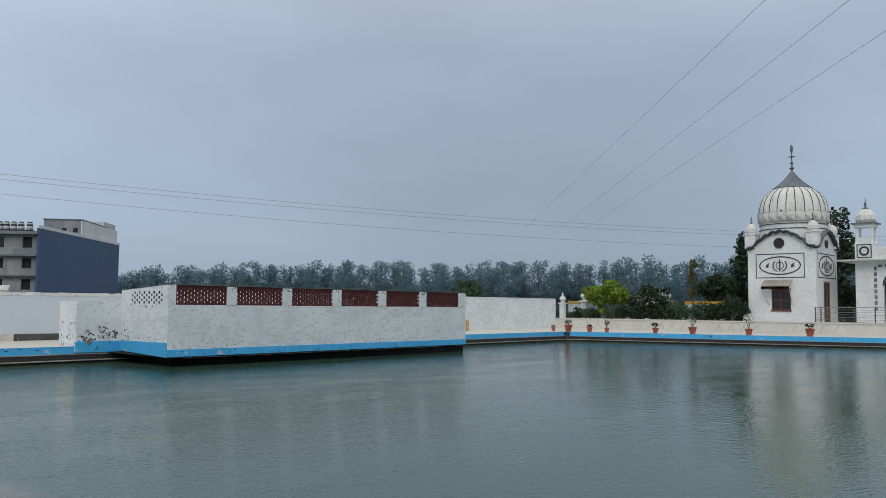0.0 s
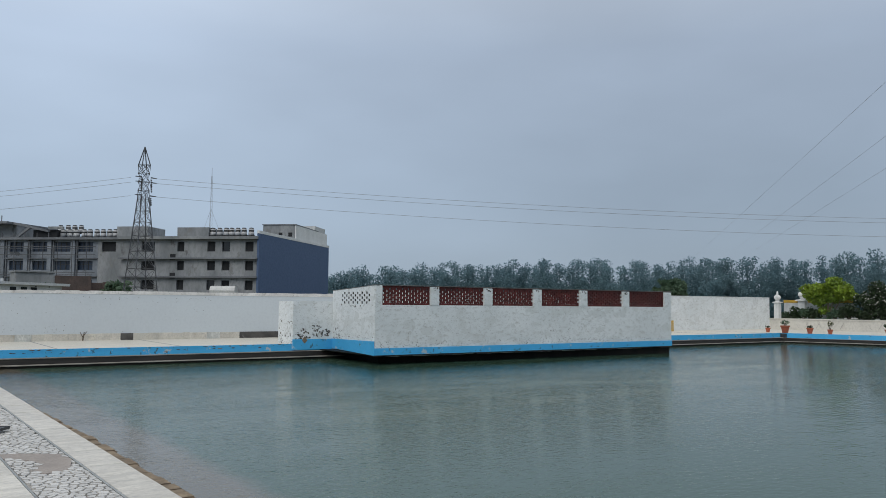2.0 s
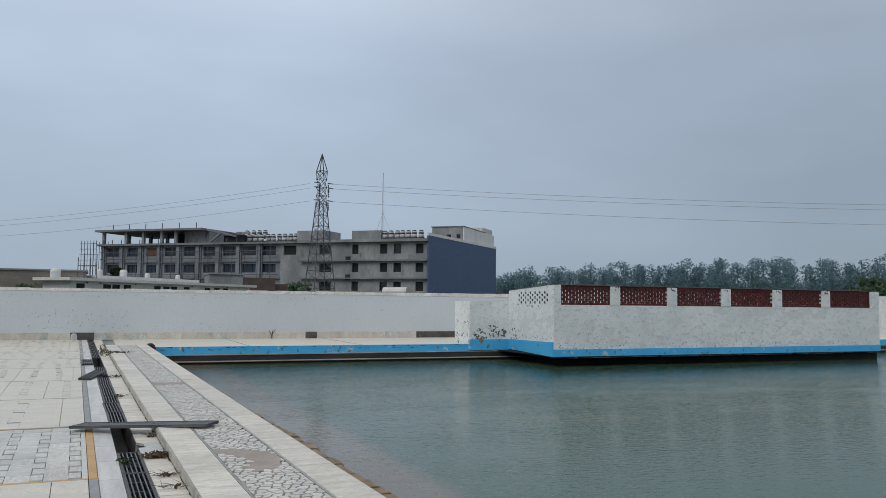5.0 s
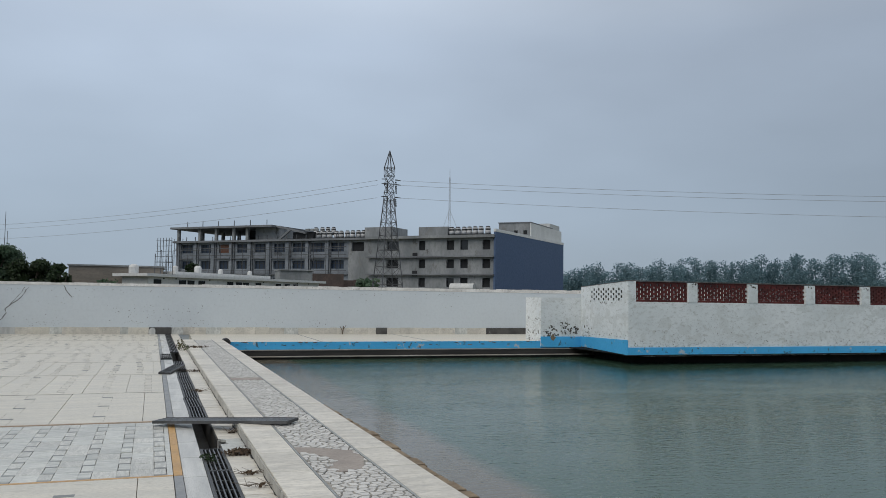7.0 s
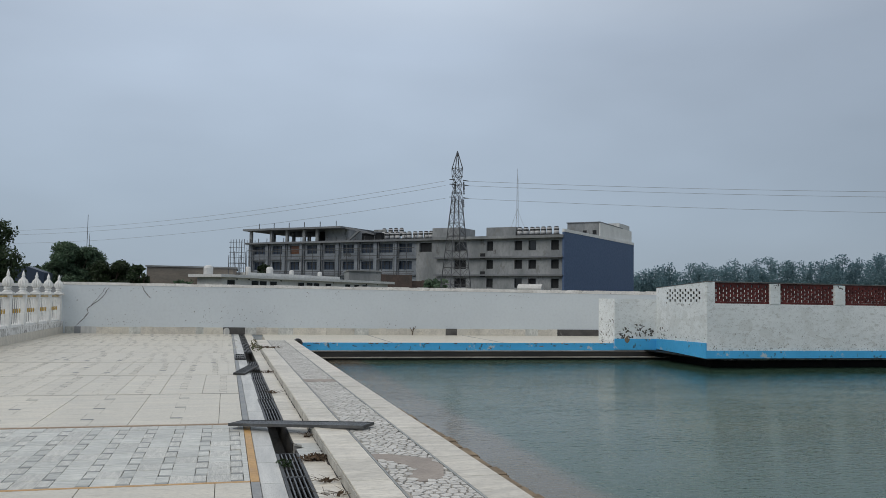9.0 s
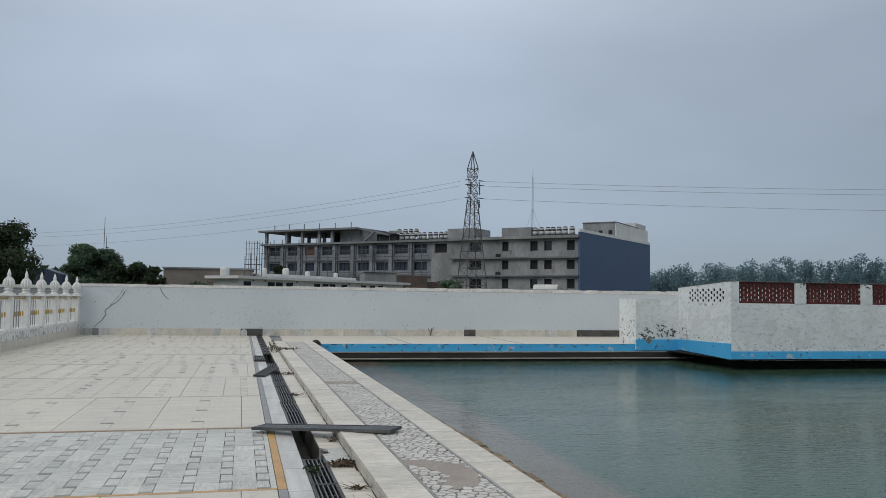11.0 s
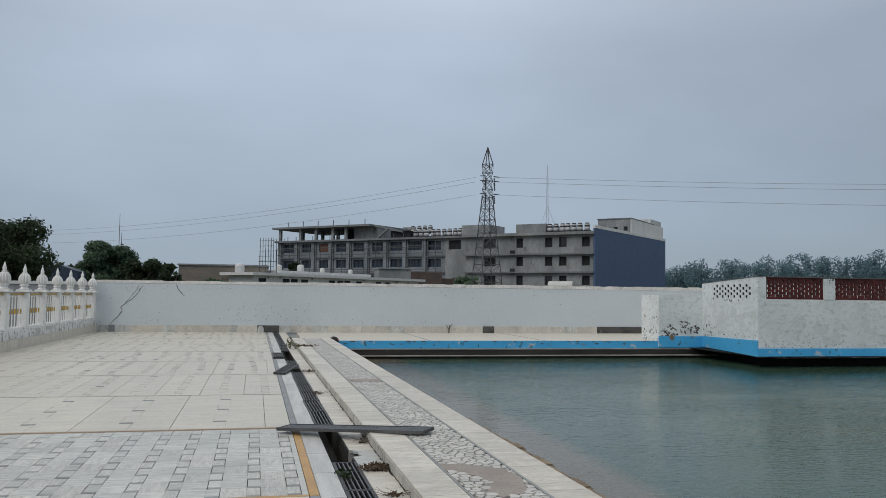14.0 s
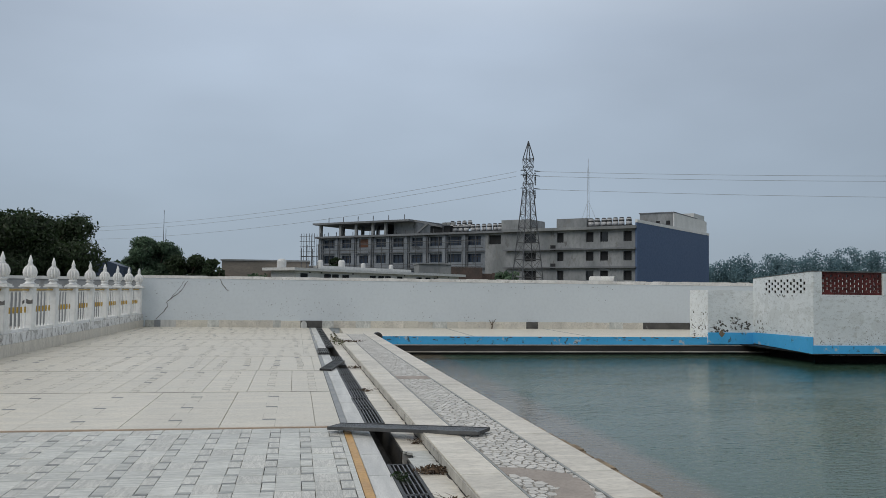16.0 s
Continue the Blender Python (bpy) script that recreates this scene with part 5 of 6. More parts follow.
part("finial", bm, M_DOMECAP, T, "dark metal finial")
for x, y in ((-HW + 0.2, 0.25), (HW - 0.2, 0.25), (-HW + 0.2, DP - 0.25), (HW - 0.2, DP - 0.25)):
    t = part("corner_turret", B(x - 0.36, x + 0.36, y - 0.36, y + 0.36, 5.1, 6.05), M_TEMPLE, T)
    part("ledge", B(x - 0.43, x + 0.43, y - 0.43, y + 0.43, 6.05, 6.13), M_TEMPLE, t)
    part("cupola", lathe(bmesh.new(), [(0.28, 6.15), (0.36, 6.27), (0.36, 6.48), (0.26, 6.7), (0.11, 6.84)], 32, x, y, lobes=12, amp=0.1), M_DOME, t)
    part("spire", lathe(bmesh.new(), [(0.12, 6.82), (0.05, 6.9), (0.09, 7.0), (0.04, 7.06), (0.06, 7.18), (0.01, 7.4)], 10, x, y), M_DOMECAP, t)
# step and steel railing on the plinth
rail = thing("steel_railing", (56.75, 16.1, 0.8), -90, label="grey steel pipe railing on the plinth", category="railing")
for x in (0, 0.35, 2.4, 3.6, 5.0, 6.4):
    part("post", B(x - 0.03, x + 0.03, -0.03, 0.03, 0, 1.0), M_GALV, rail)
for k in range(6):
    bm = bmesh.new()
    beam(bm, (0, 0, 0.18 + k * 0.16), (6.4, 0, 0.18 + k * 0.16), 0.012 if k < 5 else 0.024, seg=6)
    part("bar", bm, M_WIRE, rail)

# ---- gateway pavilion beside the temple ----
G = thing("pavilion", (59.6, 14.35, 0.8), -90, label="white pavilion with an arched doorway and corner kiosk", category="building")
bm = bmesh.new()
box(bm, 0, 1.7, 0, 0.35, 0, 4.0)
arch = [(2.7 + 1.0 * math.cos(a), 2.45 + 1.0 * math.sin(a)) for a in [math.pi - i * math.pi / 14 for i in range(15)]]
facade(bm, [(1.7, 2.45)] + [(x, z) for x, z in arch[1:-1]] + [(3.7, 2.45), (3.7, 4.0), (1.7, 4.0)], 0.0, 0.35)
box(bm, 3.7, 9, 0, 0.35, 0, 4.0)
part("wall", bm, M_TEMPLE, G)
part("wall", B(0, 0.35, 0.35, 6, 0, 4.0), M_TEMPLE, G)
part("back_wall", B(0.35, 9, 2.2, 2.5, 0, 4.0), M_DARKROOM, G)
part("roof", B(-0.1, 9, -0.1, 6, 4.0, 4.1), M_TEMPLE, G)
part("eave", B(-1.0, 9, -0.7, 6, 4.1, 4.2), M_PALE, G)
part("parapet", B(0.1, 9, 0.1, 0.3, 4.2, 5.05), M_TEMPLE, G)
for i in range(14):
    part("parapet_panel", B(1.35 + i * 0.5, 1.75 + i * 0.5, 0.06, 0.1, 4.5, 4.9), M_DOME, G)
bm = bmesh.new()
for (xa, za), (xb, zb) in zip(arch, arch[1:]):
    beam(bm, (xa, -0.02, za), (xb, -0.02, zb), 0.06)
part("arch_trim", bm, M_TRIM, G)
for i in range(8):
    part("border_block", B(1.15, 1.32, -0.03, 0.0, 0.8 + i * 0.38, 1.05 + i * 0.38), M_DOMECAP, G)
for i in range(7):
    part("border_block", B(1.4 + i * 0.4, 1.65 + i * 0.4, -0.03, 0.0, 3.68, 3.84), M_DOMECAP, G)
bm = bmesh.new()
for i in range(7):
    beam(bm, (1.75 + i * 0.3, 0.2, 0), (1.75 + i * 0.3, 0.2, 3.2 if 0 < i < 6 else 2.6), 0.02)
part("gate_bars", bm, M_TRIM, G)
K = part("kiosk_base", B(0.0, 1.15, 0.0, 1.15, 4.2, 5.35), M_TEMPLE, G)
part("oculus_ring", frame_ring(bmesh.new(), 0.58, 4.78, 0.2, 0.2, 0.12), M_TRIM, K)
part("painted_frame", panel_frame(bmesh.new(), 0.12, 1.04, 4.32, 5.24, 0.06), M_TRIM, K)
for x, y in ((0.1, 0.1), (1.05, 0.1), (0.1, 1.05), (1.05, 1.05)):
    part("column", lathe(bmesh.new(), [(0.11, 5.35), (0.08, 5.5), (0.08, 6.25), (0.14, 6.4)], 10, x, y), M_TEMPLE, K)
part("lintel", B(-0.05, 1.2, -0.05, 1.2, 6.4, 6.62), M_TEMPLE, K)
part("eave", B(-0.2, 1.35, -0.2, 1.35, 6.62, 6.7), M_DOMECAP, K)
part("rail", B(0.05, 1.1, 0.05, 0.12, 5.35, 5.7), M_TEMPLE, K)
part("cupola", lathe(bmesh.new(), [(0.5, 6.7), (0.62, 6.9), (0.6, 7.2), (0.42, 7.5), (0.2, 7.65)], 36, 0.58, 0.58, lobes=14, amp=0.1), M_DOME, K)
part("spire", lathe(bmesh.new(), [(0.26, 7.62), (0.1, 7.8), (0.05, 7.9), (0.1, 8.0), (0.04, 8.1), (0.01, 8.5)], 10, 0.58, 0.58), M_DOMECAP, K)

# ---- concrete college block beyond the wall ----
GZ = 1.2
C = thing("concrete_building", (48.7, 119.2, -1.2), -42.1, label="unfinished grey concrete building with one slate-blue end wall", category="building")
def zz(*v):
    return [q + GZ for q in v]
wins_r = [(-19.4, -17.2), (-13.45, -12.3), (-8.5, -7.2), (-6.1, -4.8), (-2.3, -1.0)]
wins_l = [(c - 1.35, c + 1.35) for c in (-61.9, -57.4, -53.2, -49.2, -45.2, -41.1, -37.1, -33.2, -29.3)]
rows = zz(-1.2, 0.6, 2.2, 3.5, 5.0, 6.55, 8.0, 9.5, 11.05, 11.4)
open_rows = (1, 3, 5, 7)
def storeys(name, x0, x1, wins, y0):
    xs = [x0] + [v for w in wins for v in w] + [x1]
    holes = {(2 * i + 1, j) for i in range(len(wins)) for j in open_rows}
    part(name, grid_wall(bmesh.new(), xs, rows, holes, y0, y0 + 0.5), M_CONC if x1 > -10 else M_CONCMID, C)
    for a, b in wins:
        for j in open_rows:
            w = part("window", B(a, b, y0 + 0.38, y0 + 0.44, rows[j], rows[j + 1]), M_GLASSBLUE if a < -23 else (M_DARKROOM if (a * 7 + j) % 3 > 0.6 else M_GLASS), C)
            if a > -23:
                continue
            k = 3
            bm = bmesh.new()
            for i in range(1, k):
                x = a + (b - a) * i / k
                box(bm, x - 0.05, x + 0.05, y0 + 0.3, y0 + 0.38, rows[j], rows[j + 1])
            box(bm, a, b, y0 + 0.3, y0 + 0.38, rows[j] + 0.9, rows[j] + 0.98)
            part("mullions", bm, M_IRON, w)
storeys("wall", -22.5, -0.3, wins_r, 0.0)
storeys("wall", -64.0, -26.9, wins_l, 0.6)
part("wall", grid_wall(bmesh.new(), [-26.9, -26.3, -23.9, -22.5], rows, {(1, 7)}, 0.3, 0.8), M_CONC, C)
part("window", B(-26.3, -23.9, 0.7, 0.76, rows[7], rows[8]), M_DARKROOM, C)
# solid near-black block takes the place of dark rooms behind the windows
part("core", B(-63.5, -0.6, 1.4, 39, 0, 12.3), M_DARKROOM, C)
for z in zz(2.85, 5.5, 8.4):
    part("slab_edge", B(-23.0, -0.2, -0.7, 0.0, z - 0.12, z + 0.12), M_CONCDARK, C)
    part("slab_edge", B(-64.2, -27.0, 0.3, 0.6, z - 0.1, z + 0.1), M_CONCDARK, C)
part("roof_slab", B(-23.0, -0.1, -0.8, 39.5, zz(11.4)[0], zz(11.85)[0]), M_CONC, C)
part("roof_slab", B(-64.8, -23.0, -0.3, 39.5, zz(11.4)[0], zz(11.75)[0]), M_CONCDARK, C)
for k in range(9):
    a = -64 + 4.1 * k
    part("pier", B(a - 0.35, a + 0.35, 0.25, 0.6, 0, zz(11.4)[0]), M_CONCMID, C)
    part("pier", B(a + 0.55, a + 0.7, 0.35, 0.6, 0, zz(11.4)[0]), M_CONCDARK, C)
for k in range(15):
    part("scaffold_tube", B(-63.5 + 2.5 * k, -63.43 + 2.5 * k, -0.4, -0.33, 0, zz(11.3)[0]), M_GALV, C)
for z in zz(6.1, 8.9, 10.2):
    part("scaffold_tube", B(-64, -27, -0.42, -0.3, z, z + 0.1), M_GALV, C)
# orange shuttering in one window
part("shuttering", B(-54.5, -51.8, 0.75, 0.85, rows[7], rows[8]), M_WOOD, C, "reddish timber shuttering")
# small square openings, drawn as dark plates
for x in (-14.6,):
    for z in zz(8.9, 5.95):
        part("vent_opening", B(x, x + 0.9, -0.03, 0.02, z - 0.7, z + 0.2), M_DARKROOM, C)
# blue end wall
def rising(*a):
    """A wall whose far end stands a little higher."""
    bm = B(*a)
    for v in bm.verts:
        if v.co.y > 20 and v.co.z > 5:
            v.co.z += 0.5
    return bm
part("end_wall", rising(-0.3, 0.0, -0.35, 40, 0, zz(12.3)[0]), M_BLUEWALL, C, "slate-blue rendered end wall")
part("end_wall_cap", rising(-0.32, 0.06, -0.4, 40.05, zz(12.3)[0], zz(12.75)[0]), M_TEMPLE, C)
part("penthouse", B(-6.3, -0.37, 18.75, 39.3, zz(11.85)[0], zz(15.45)[0]), M_CONC, C)
part("penthouse_roof", B(-6.45, -0.2, 18.6, 33, zz(15.45)[0], zz(15.6)[0]), M_CONCDARK, C)
for x in (-3.4, -1.6):
    part("vent_opening", B(x, x + 0.7, 18.7, 18.74, zz(13.4)[0], zz(14.1)[0]), M_DARKROOM, C)
# side face whiter than the concrete front
part("penthouse_face", B(-0.365, -0.25, 18.75, 39.3, zz(12.76)[0], zz(15.45)[0]), M_TEMPLE, C, "white side face")
part("penthouse_block", B(-4, -0.6, 32, 39, zz(15.46)[0], zz(16.5)[0]), M_PALE, C)
part("stair_head", B(-14, -8.8, 1.0, 7, zz(11.85)[0], zz(13.4)[0]), M_CONC, C)
part("stair_head", B(-24.3, -19.0, 1.2, 7, zz(11.8)[0], zz(13.6)[0]), M_CONC, C)
# open top storey on columns
part("top_slab", B(-65.2, -42.2, -0.6, 16, zz(14.0)[0], zz(14.35)[0]), M_CONCDARK, C)
part("top_room", B(-47.5, -42.4, 2.0, 12, zz(11.75)[0], zz(14.0)[0]), M_CONC, C)
# dark box stands in for the shaded depth of the open storey
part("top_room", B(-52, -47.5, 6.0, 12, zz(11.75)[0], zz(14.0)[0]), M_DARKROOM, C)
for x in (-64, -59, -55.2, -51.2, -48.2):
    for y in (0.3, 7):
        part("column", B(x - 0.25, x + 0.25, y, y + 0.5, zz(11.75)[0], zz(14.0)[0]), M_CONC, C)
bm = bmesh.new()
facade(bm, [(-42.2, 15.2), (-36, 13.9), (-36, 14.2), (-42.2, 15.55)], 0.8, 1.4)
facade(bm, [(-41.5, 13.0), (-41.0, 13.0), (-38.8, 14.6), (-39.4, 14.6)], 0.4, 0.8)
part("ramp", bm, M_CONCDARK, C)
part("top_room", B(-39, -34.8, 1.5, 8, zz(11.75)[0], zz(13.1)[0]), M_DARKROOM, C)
for k in range(20):
    part("starter_bar", B(-63.8 + 2.03 * k, -63.7 + 2.03 * k, 0.0, 0.1, zz(11.75)[0], zz(12.5)[0]), M_GALV, C)
for k in range(6):
    part("starter_bar", B(-62 + 3.6 * k, -61.9 + 3.6 * k, 0.4, 0.5, zz(14.35)[0], zz(15.4)[0]), M_GALV, C)
for k in range(3):
    bm = B(-36 + 0.9 * k, -35.2 + 0.9 * k, 0.8, 1.2, zz(13.2)[0], zz(13.6)[0])
    part("duct", bm, M_CONC, C)
# scaffold at the far end
sc = thing("scaffold", (48.7, 119.2, -1.2), -42.1, label="steel tube scaffold beside the unfinished block", category="scaffold")
for x in (-67.8, -67.1, -66.4, -65.7, -65.0, -64.4):
    for y in (-1, 2):
        part("standard", B(x, x + 0.07, y, y + 0.07, 0, zz(12.4)[0]), M_GALV, sc)
for z in range(2, 14, 1):
    part("ledger", B(-68.1, -64.2, -1.05, -0.98, z, z + 0.07), M_GALV, sc)
for z in zz(5.7, 9.9):
    part("ledger", B(-64.2, -27.2, -0.75, -0.68, z, z + 0.08), M_GALV, sc)
# rooftop tanks
def roof_tank():
    t = thing("water_tank", label="white rooftop water tank with dark upper band", category="water tank", group="rooftop tanks")
    part("stand", B(-0.5, 0.5, -0.5, 0.5, 0, 0.3), M_DARKROOM, t)
    part("drum", lathe(bmesh.new(), [(0.46, 0.3), (0.44, 0.85)], 14), M_TANKGREY, t, smooth=True)
    part("dark_band", lathe(bmesh.new(), [(0.42, 0.85), (0.42, 1.12)], 14), M_IRON, t)
    part("shoulder", lathe(bmesh.new(), [(0.45, 1.12), (0.43, 1.24), (0.3, 1.36)], 14), M_TANKGREY, t)
    part("lid", lathe(bmesh.new(), [(0.34, 1.34), (0.34, 1.48), (0.2, 1.52)], 12), M_IRON, t)
    return t
rt = roof_tank()
CM = C.matrix_basis
first = True
for x in (-8.3, -7.2, -6.1, -5.2, -4.2, -3.2, -2.0, -34.3, -33.1, -32.0, -30.6, -29.6, -28.4, -27.3, -26.2, -25.2):
    m = CM @ pose(x, 1.6 + (0.8 if x < -20 else 0), GZ + 11.85 - (0.1 if x < -20 else 0))
    if first:
        rt.matrix_basis = m
        first = False
    else:
        copy_thing(rt, m)
for x in (-39, -37.6, -36.4, -35.2):
    copy_thing(rt, CM @ pose(x, 9, GZ + 13.1))
mast = thing("lattice_mast", CM @ Vector((-9.8, 4, GZ + 13.4)), label="thin guyed radio mast on the roof", category="mast")
bm = bmesh.new()
for a in (0, 2.1, 4.2):
    beam(bm, (0.25 * math.cos(a), 0.25 * math.sin(a), 0), (0.08 * math.cos(a), 0.08 * math.sin(a), 8.6), 0.018)
    beam(bm, (1.4 * math.cos(a), 1.4 * math.sin(a), 0), (0, 0, 3.2), 0.02)
for z in range(17):
    beam(bm, (0.22, 0, z * 0.5), (-0.12, 0.1, z * 0.5 + 0.5), 0.01)
beam(bm, (0, 0, 8.6), (0, 0, 10.0), 0.03)
part("mast", bm, M_WIRE, mast)

# ---- lower buildings beyond the wall ----
W = thing("bungalow", (-1.2, 67, -1.2), 47, label="long low white bungalow with flat overhanging roof", category="building")
part("wall", B(0, 24, 0.5, 3.2, 0, 4.22), M_TANK, W)
part("roof", B(-0.6, 24.6, 0, 3.6, 4.22, 4.45), M_TANK, W)
part("parapet", B(4, 17, 1.5, 3.2, 4.42, 4.75), M_TANK, W)
for x in (0.6, 3.4, 4.4, 5.7, 9.4, 10.6, 11.6, 13.4, 16.5, 18.0, 19.4):
    part("window", B(x, x + 0.8, 0.46, 0.52, 3.45, 4.02), M_GLASS, W)
for x in (1.6, 3.0, 7.0, 14.5, 20, 22):
    part("vent_opening", B(x, x + 0.15, 0.47, 0.52, 4.06, 4.16), M_DARKROOM, W)
for x, s, lb in ((0.6, 0.62, ""), (5.2, 0.42, ""), (8.0, 0.5, ""), (11.0, 0.35, ""), (15.2, 0.35, "")):
    t = thing("roof_tank", W.matrix_basis @ Vector((x, 2.6, 4.42 + (0.33 if 4 < x < 17 else 0))), label="white plastic tank on the bungalow roof", category="water tank", group="bungalow tanks")
    part("drum", lathe(bmesh.new(), [(0.6 * s, 0), (0.62 * s, 0.9 * s), (0.5 * s, 1.15 * s), (0.25 * s, 1.25 * s)], 14), M_TANK, t)
pipes = thing("roof_pipes", W.matrix_basis @ Vector((2.2, 2, 4.42)), label="thin steel pipes standing on the roof", category="pipes")
for i in range(4):
    part("upright", B(i * 0.45, i * 0.45 + 0.06, 0, 0.06, 0, 1.7 + 0.3 * (i % 2)), M_GALV, pipes)
part("cross_pipe", B(0, 1.4, 0, 0.06, 1.0, 1.06), M_GALV, pipes)
H1 = thing("brick_house", (-7.0, 70, -1.2), 0, label="low weathered brick building behind the wall", category="building")
part("wall", B(-0.5, 6.5, 0, 7, 0, 5.0), M_TANBRICK, H1)
part("roof", B(-0.6, 6.6, -0.1, 7, 5.0, 5.12), M_CONC, H1)
H2 = thing("brick_shed", (14.2, 101, -1.2), 0, label="grey rendered shed with red brick end", category="shed")
part("wall", B(-1.4, 2.6, 0, 5, 0, 6.0), M_CONC, H2)
part("brick_end", B(2.6, 6.5, -0.1, 5, 0, 5.7), M_BRICKFAR, H2)
part("roof", B(-1.5, 2.7, -0.2, 5.2, 6.0, 6.15), M_CONC, H2)
H3 = thing("brick_wall", (18.8, 103, -1.2), 0, label="red brick yard wall before the concrete block", category="wall")
part("body", B(0, 5.9, 0, 0.3, 0, 5.0), M_BRICKFAR, H3)
for k in range(4):
    part("pier", B(k * 1.8, k * 1.8 + 0.35, -0.15, 0.0, 0, 5.1), M_BRICKFAR, H3)
H4 = thing("metal_shed", (-18.0, 72, -1.2), 0, label="dark blue sheet-metal shed", category="shed")
bm = facade(bmesh.new(), [(0, 0), (2.5, 0), (2.5, 4.4), (1.1, 4.9), (0, 4.7)], 0, 3)
part("body", bm, M_SHEDBLUE, H4)
for x, y, h in ((-20.3, 118, 13.3), (-20.0, 118, 10.8)):
    t = thing("antenna_mast", (x, y, -1.2), label="thin steel antenna mast", category="mast", group="antenna masts")
    bm = bmesh.new()
    beam(bm, (0, 0, 0), (0, 0, h), 0.06, 0.03)
    part("pole", bm, M_GALV, t)
ut = thing("roof_plant", CM @ Vector((-5.5, -1.6, 0)), -42.1, label="pale plastic tank lying beside the block", category="tank")
bm = bmesh.new()
beam(bm, (-1.5, 0, 4.6), (2.5, 0, 4.6), 0.7, seg=12)
part("drum", bm, M_TANK, ut)
part("stand", B(-2, 3, -0.7, 0.7, 0, 3.9), M_CONC, ut)

# ---- pylon and lines ----
P = thing("pylon", (22.45, 86, -1.2), 12, label="lattice steel power pylon behind the wall", category="pylon")
half = lambda z: 0.43 if z > 13.4 else 0.43 + (13.4 - z) * 0.084
levels = [0, 2.2, 4.3, 6.2, 8.0, 9.6, 11.0, 12.2, 13.4, 14.3, 15.2, 16.1, 17.0]
corners = ((-1, -1), (1, -1), (1, 1), (-1, 1))
for i in range(4):
    pts = [Vector((corners[i][0] * half(a), corners[i][1] * half(a), a)) for a in levels] + [Vector((0, 0, 18.9))]
    part("leg", tube(bmesh.new(), pts, 0.055), M_GALV, P)
    j = (i + 1) % 4
    for a, b in zip(levels, levels[1:]):
        for p, q in ((i, j), (j, i)):
            part("brace", beam(bmesh.new(), (corners[p][0] * half(a), corners[p][1] * half(a), a), (corners[q][0] * half(b), corners[q][1] * half(b), b), 0.028), M_GALV, P)
        part("girt", beam(bmesh.new(), (corners[i][0] * half(b), corners[i][1] * half(b), b), (corners[j][0] * half(b), corners[j][1] * half(b), b), 0.028), M_GALV, P)
for z in (15.6, 15.1, 13.7):
    for d in (-1, 1):
        arm = facade(bmesh.new(), [(0.5 * d, z), (1.15 * d, z), (1.15 * d, z + 0.07), (0.5 * d, z + 0.12)][::d], -0.55, -0.45)
        part("cross_arm", arm, M_GALV, P)
    for d in (-1, 1):
        bm = bmesh.new()
        for k in range(4):
            beam(bm, (d * (0.5 + 0.02 * k), -0.6, z - 0.15 - 0.22 * k), (d * (0.5 + 0.02 * k), -0.6, z - 0.32 - 0.22 * k), 0.09, 0.06, 8)
        part("insulator", bm, M_IRON, P)
def cable(name, p, q, sag, r, label, group):
    t = thing(name, p, label=label, category="cable", group=group)
    p, q = Vector(p), Vector(q)
    k = 24
    pts = [p.lerp(q, i / k) - Vector((0, 0, sag * 4 * (i / k) * (1 - i / k))) - p for i in range(k + 1)]
    bm = tube(bmesh.new(), pts, r)
    part("strand", bm, M_WIRE, t)
for z, zr, zl in ((14.4, 11.7, 11.6), (13.9, 11.2, 10.9), (12.5, 9.6, 9.5)):
    cable("power_cable", (23.4, 85.6, z), (103, 40.5, zr), 0.8, 0.015, "thin sagging power cable strung from the pylon", "pylon cables")
    cable("power_cable", (103, 40.5, zr), (182, -4, zr + 2), 0.5, 0.015, "thin sagging power cable strung from the pylon", "pylon cables")
    cable("power_cable", (21.2, 86.2, z), (-37, 147, zl), 1.1, 0.015, "thin sagging power cable strung from the pylon", "pylon cables")
for a, b in (((141, 110, 12.0), (26.5, 7.9, 12.0)), ((129.5, 92, 12.0), (28.3, 5.8, 12.0)), ((134, 91, 12.0), (32.3, 5.6, 12.0))):
    a, b = Vector(a), Vector(b)
    cable("overhead_cable", tuple(a), tuple(b + (b - a) * 0.4), 0.15, 0.009, "thin overhead cable crossing above the pool", "overhead cables")

# ---- trees beyond the walls ----
def big_tree(loc, height, spread, count, size, seed, label, material=M_LEAF, low=0.35, trunk=0.22, taper=0.6):
    rr = random.Random(seed)
    t = thing("tree", loc, label=label, category="tree")
    bm = bmesh.new()
    beam(bm, (0, 0, 0), (0.1, 0.1, height * 0.45), trunk, trunk * 0.7, 8)
    clumps = []
    for k in range(58):
        a, q = rr.uniform(0, 6.28), rr.uniform(0.15, 0.9) ** 0.7 * spread
        z = height * rr.uniform(low, 0.9)
        s = spread * rr.uniform(0.15, 0.3)
        q *= 1 - taper * max(0, (z / height - 0.5) / 0.5)
        clumps.append((q * math.cos(a), q * math.sin(a), z, s, s, s * 0.75))
        beam(bm, (0.1, 0.1, height * rr.uniform(0.25, 0.45)), (q * math.cos(a), q * math.sin(a), z), trunk * 0.35, 0.03, 6)
    part("trunk", bm, M_BARK, t)
    leaf_cloud("crown", clumps, count, size, material, t, seed, shell=0.45)
    leaf_cloud("inner_foliage", [(a, b, c, r * 0.7, r * 0.7, s * 0.7) for a, b, c, r, _, s in clumps], count // 9, size * 2.6, material, t, seed + 5, shell=0.1)
    return t
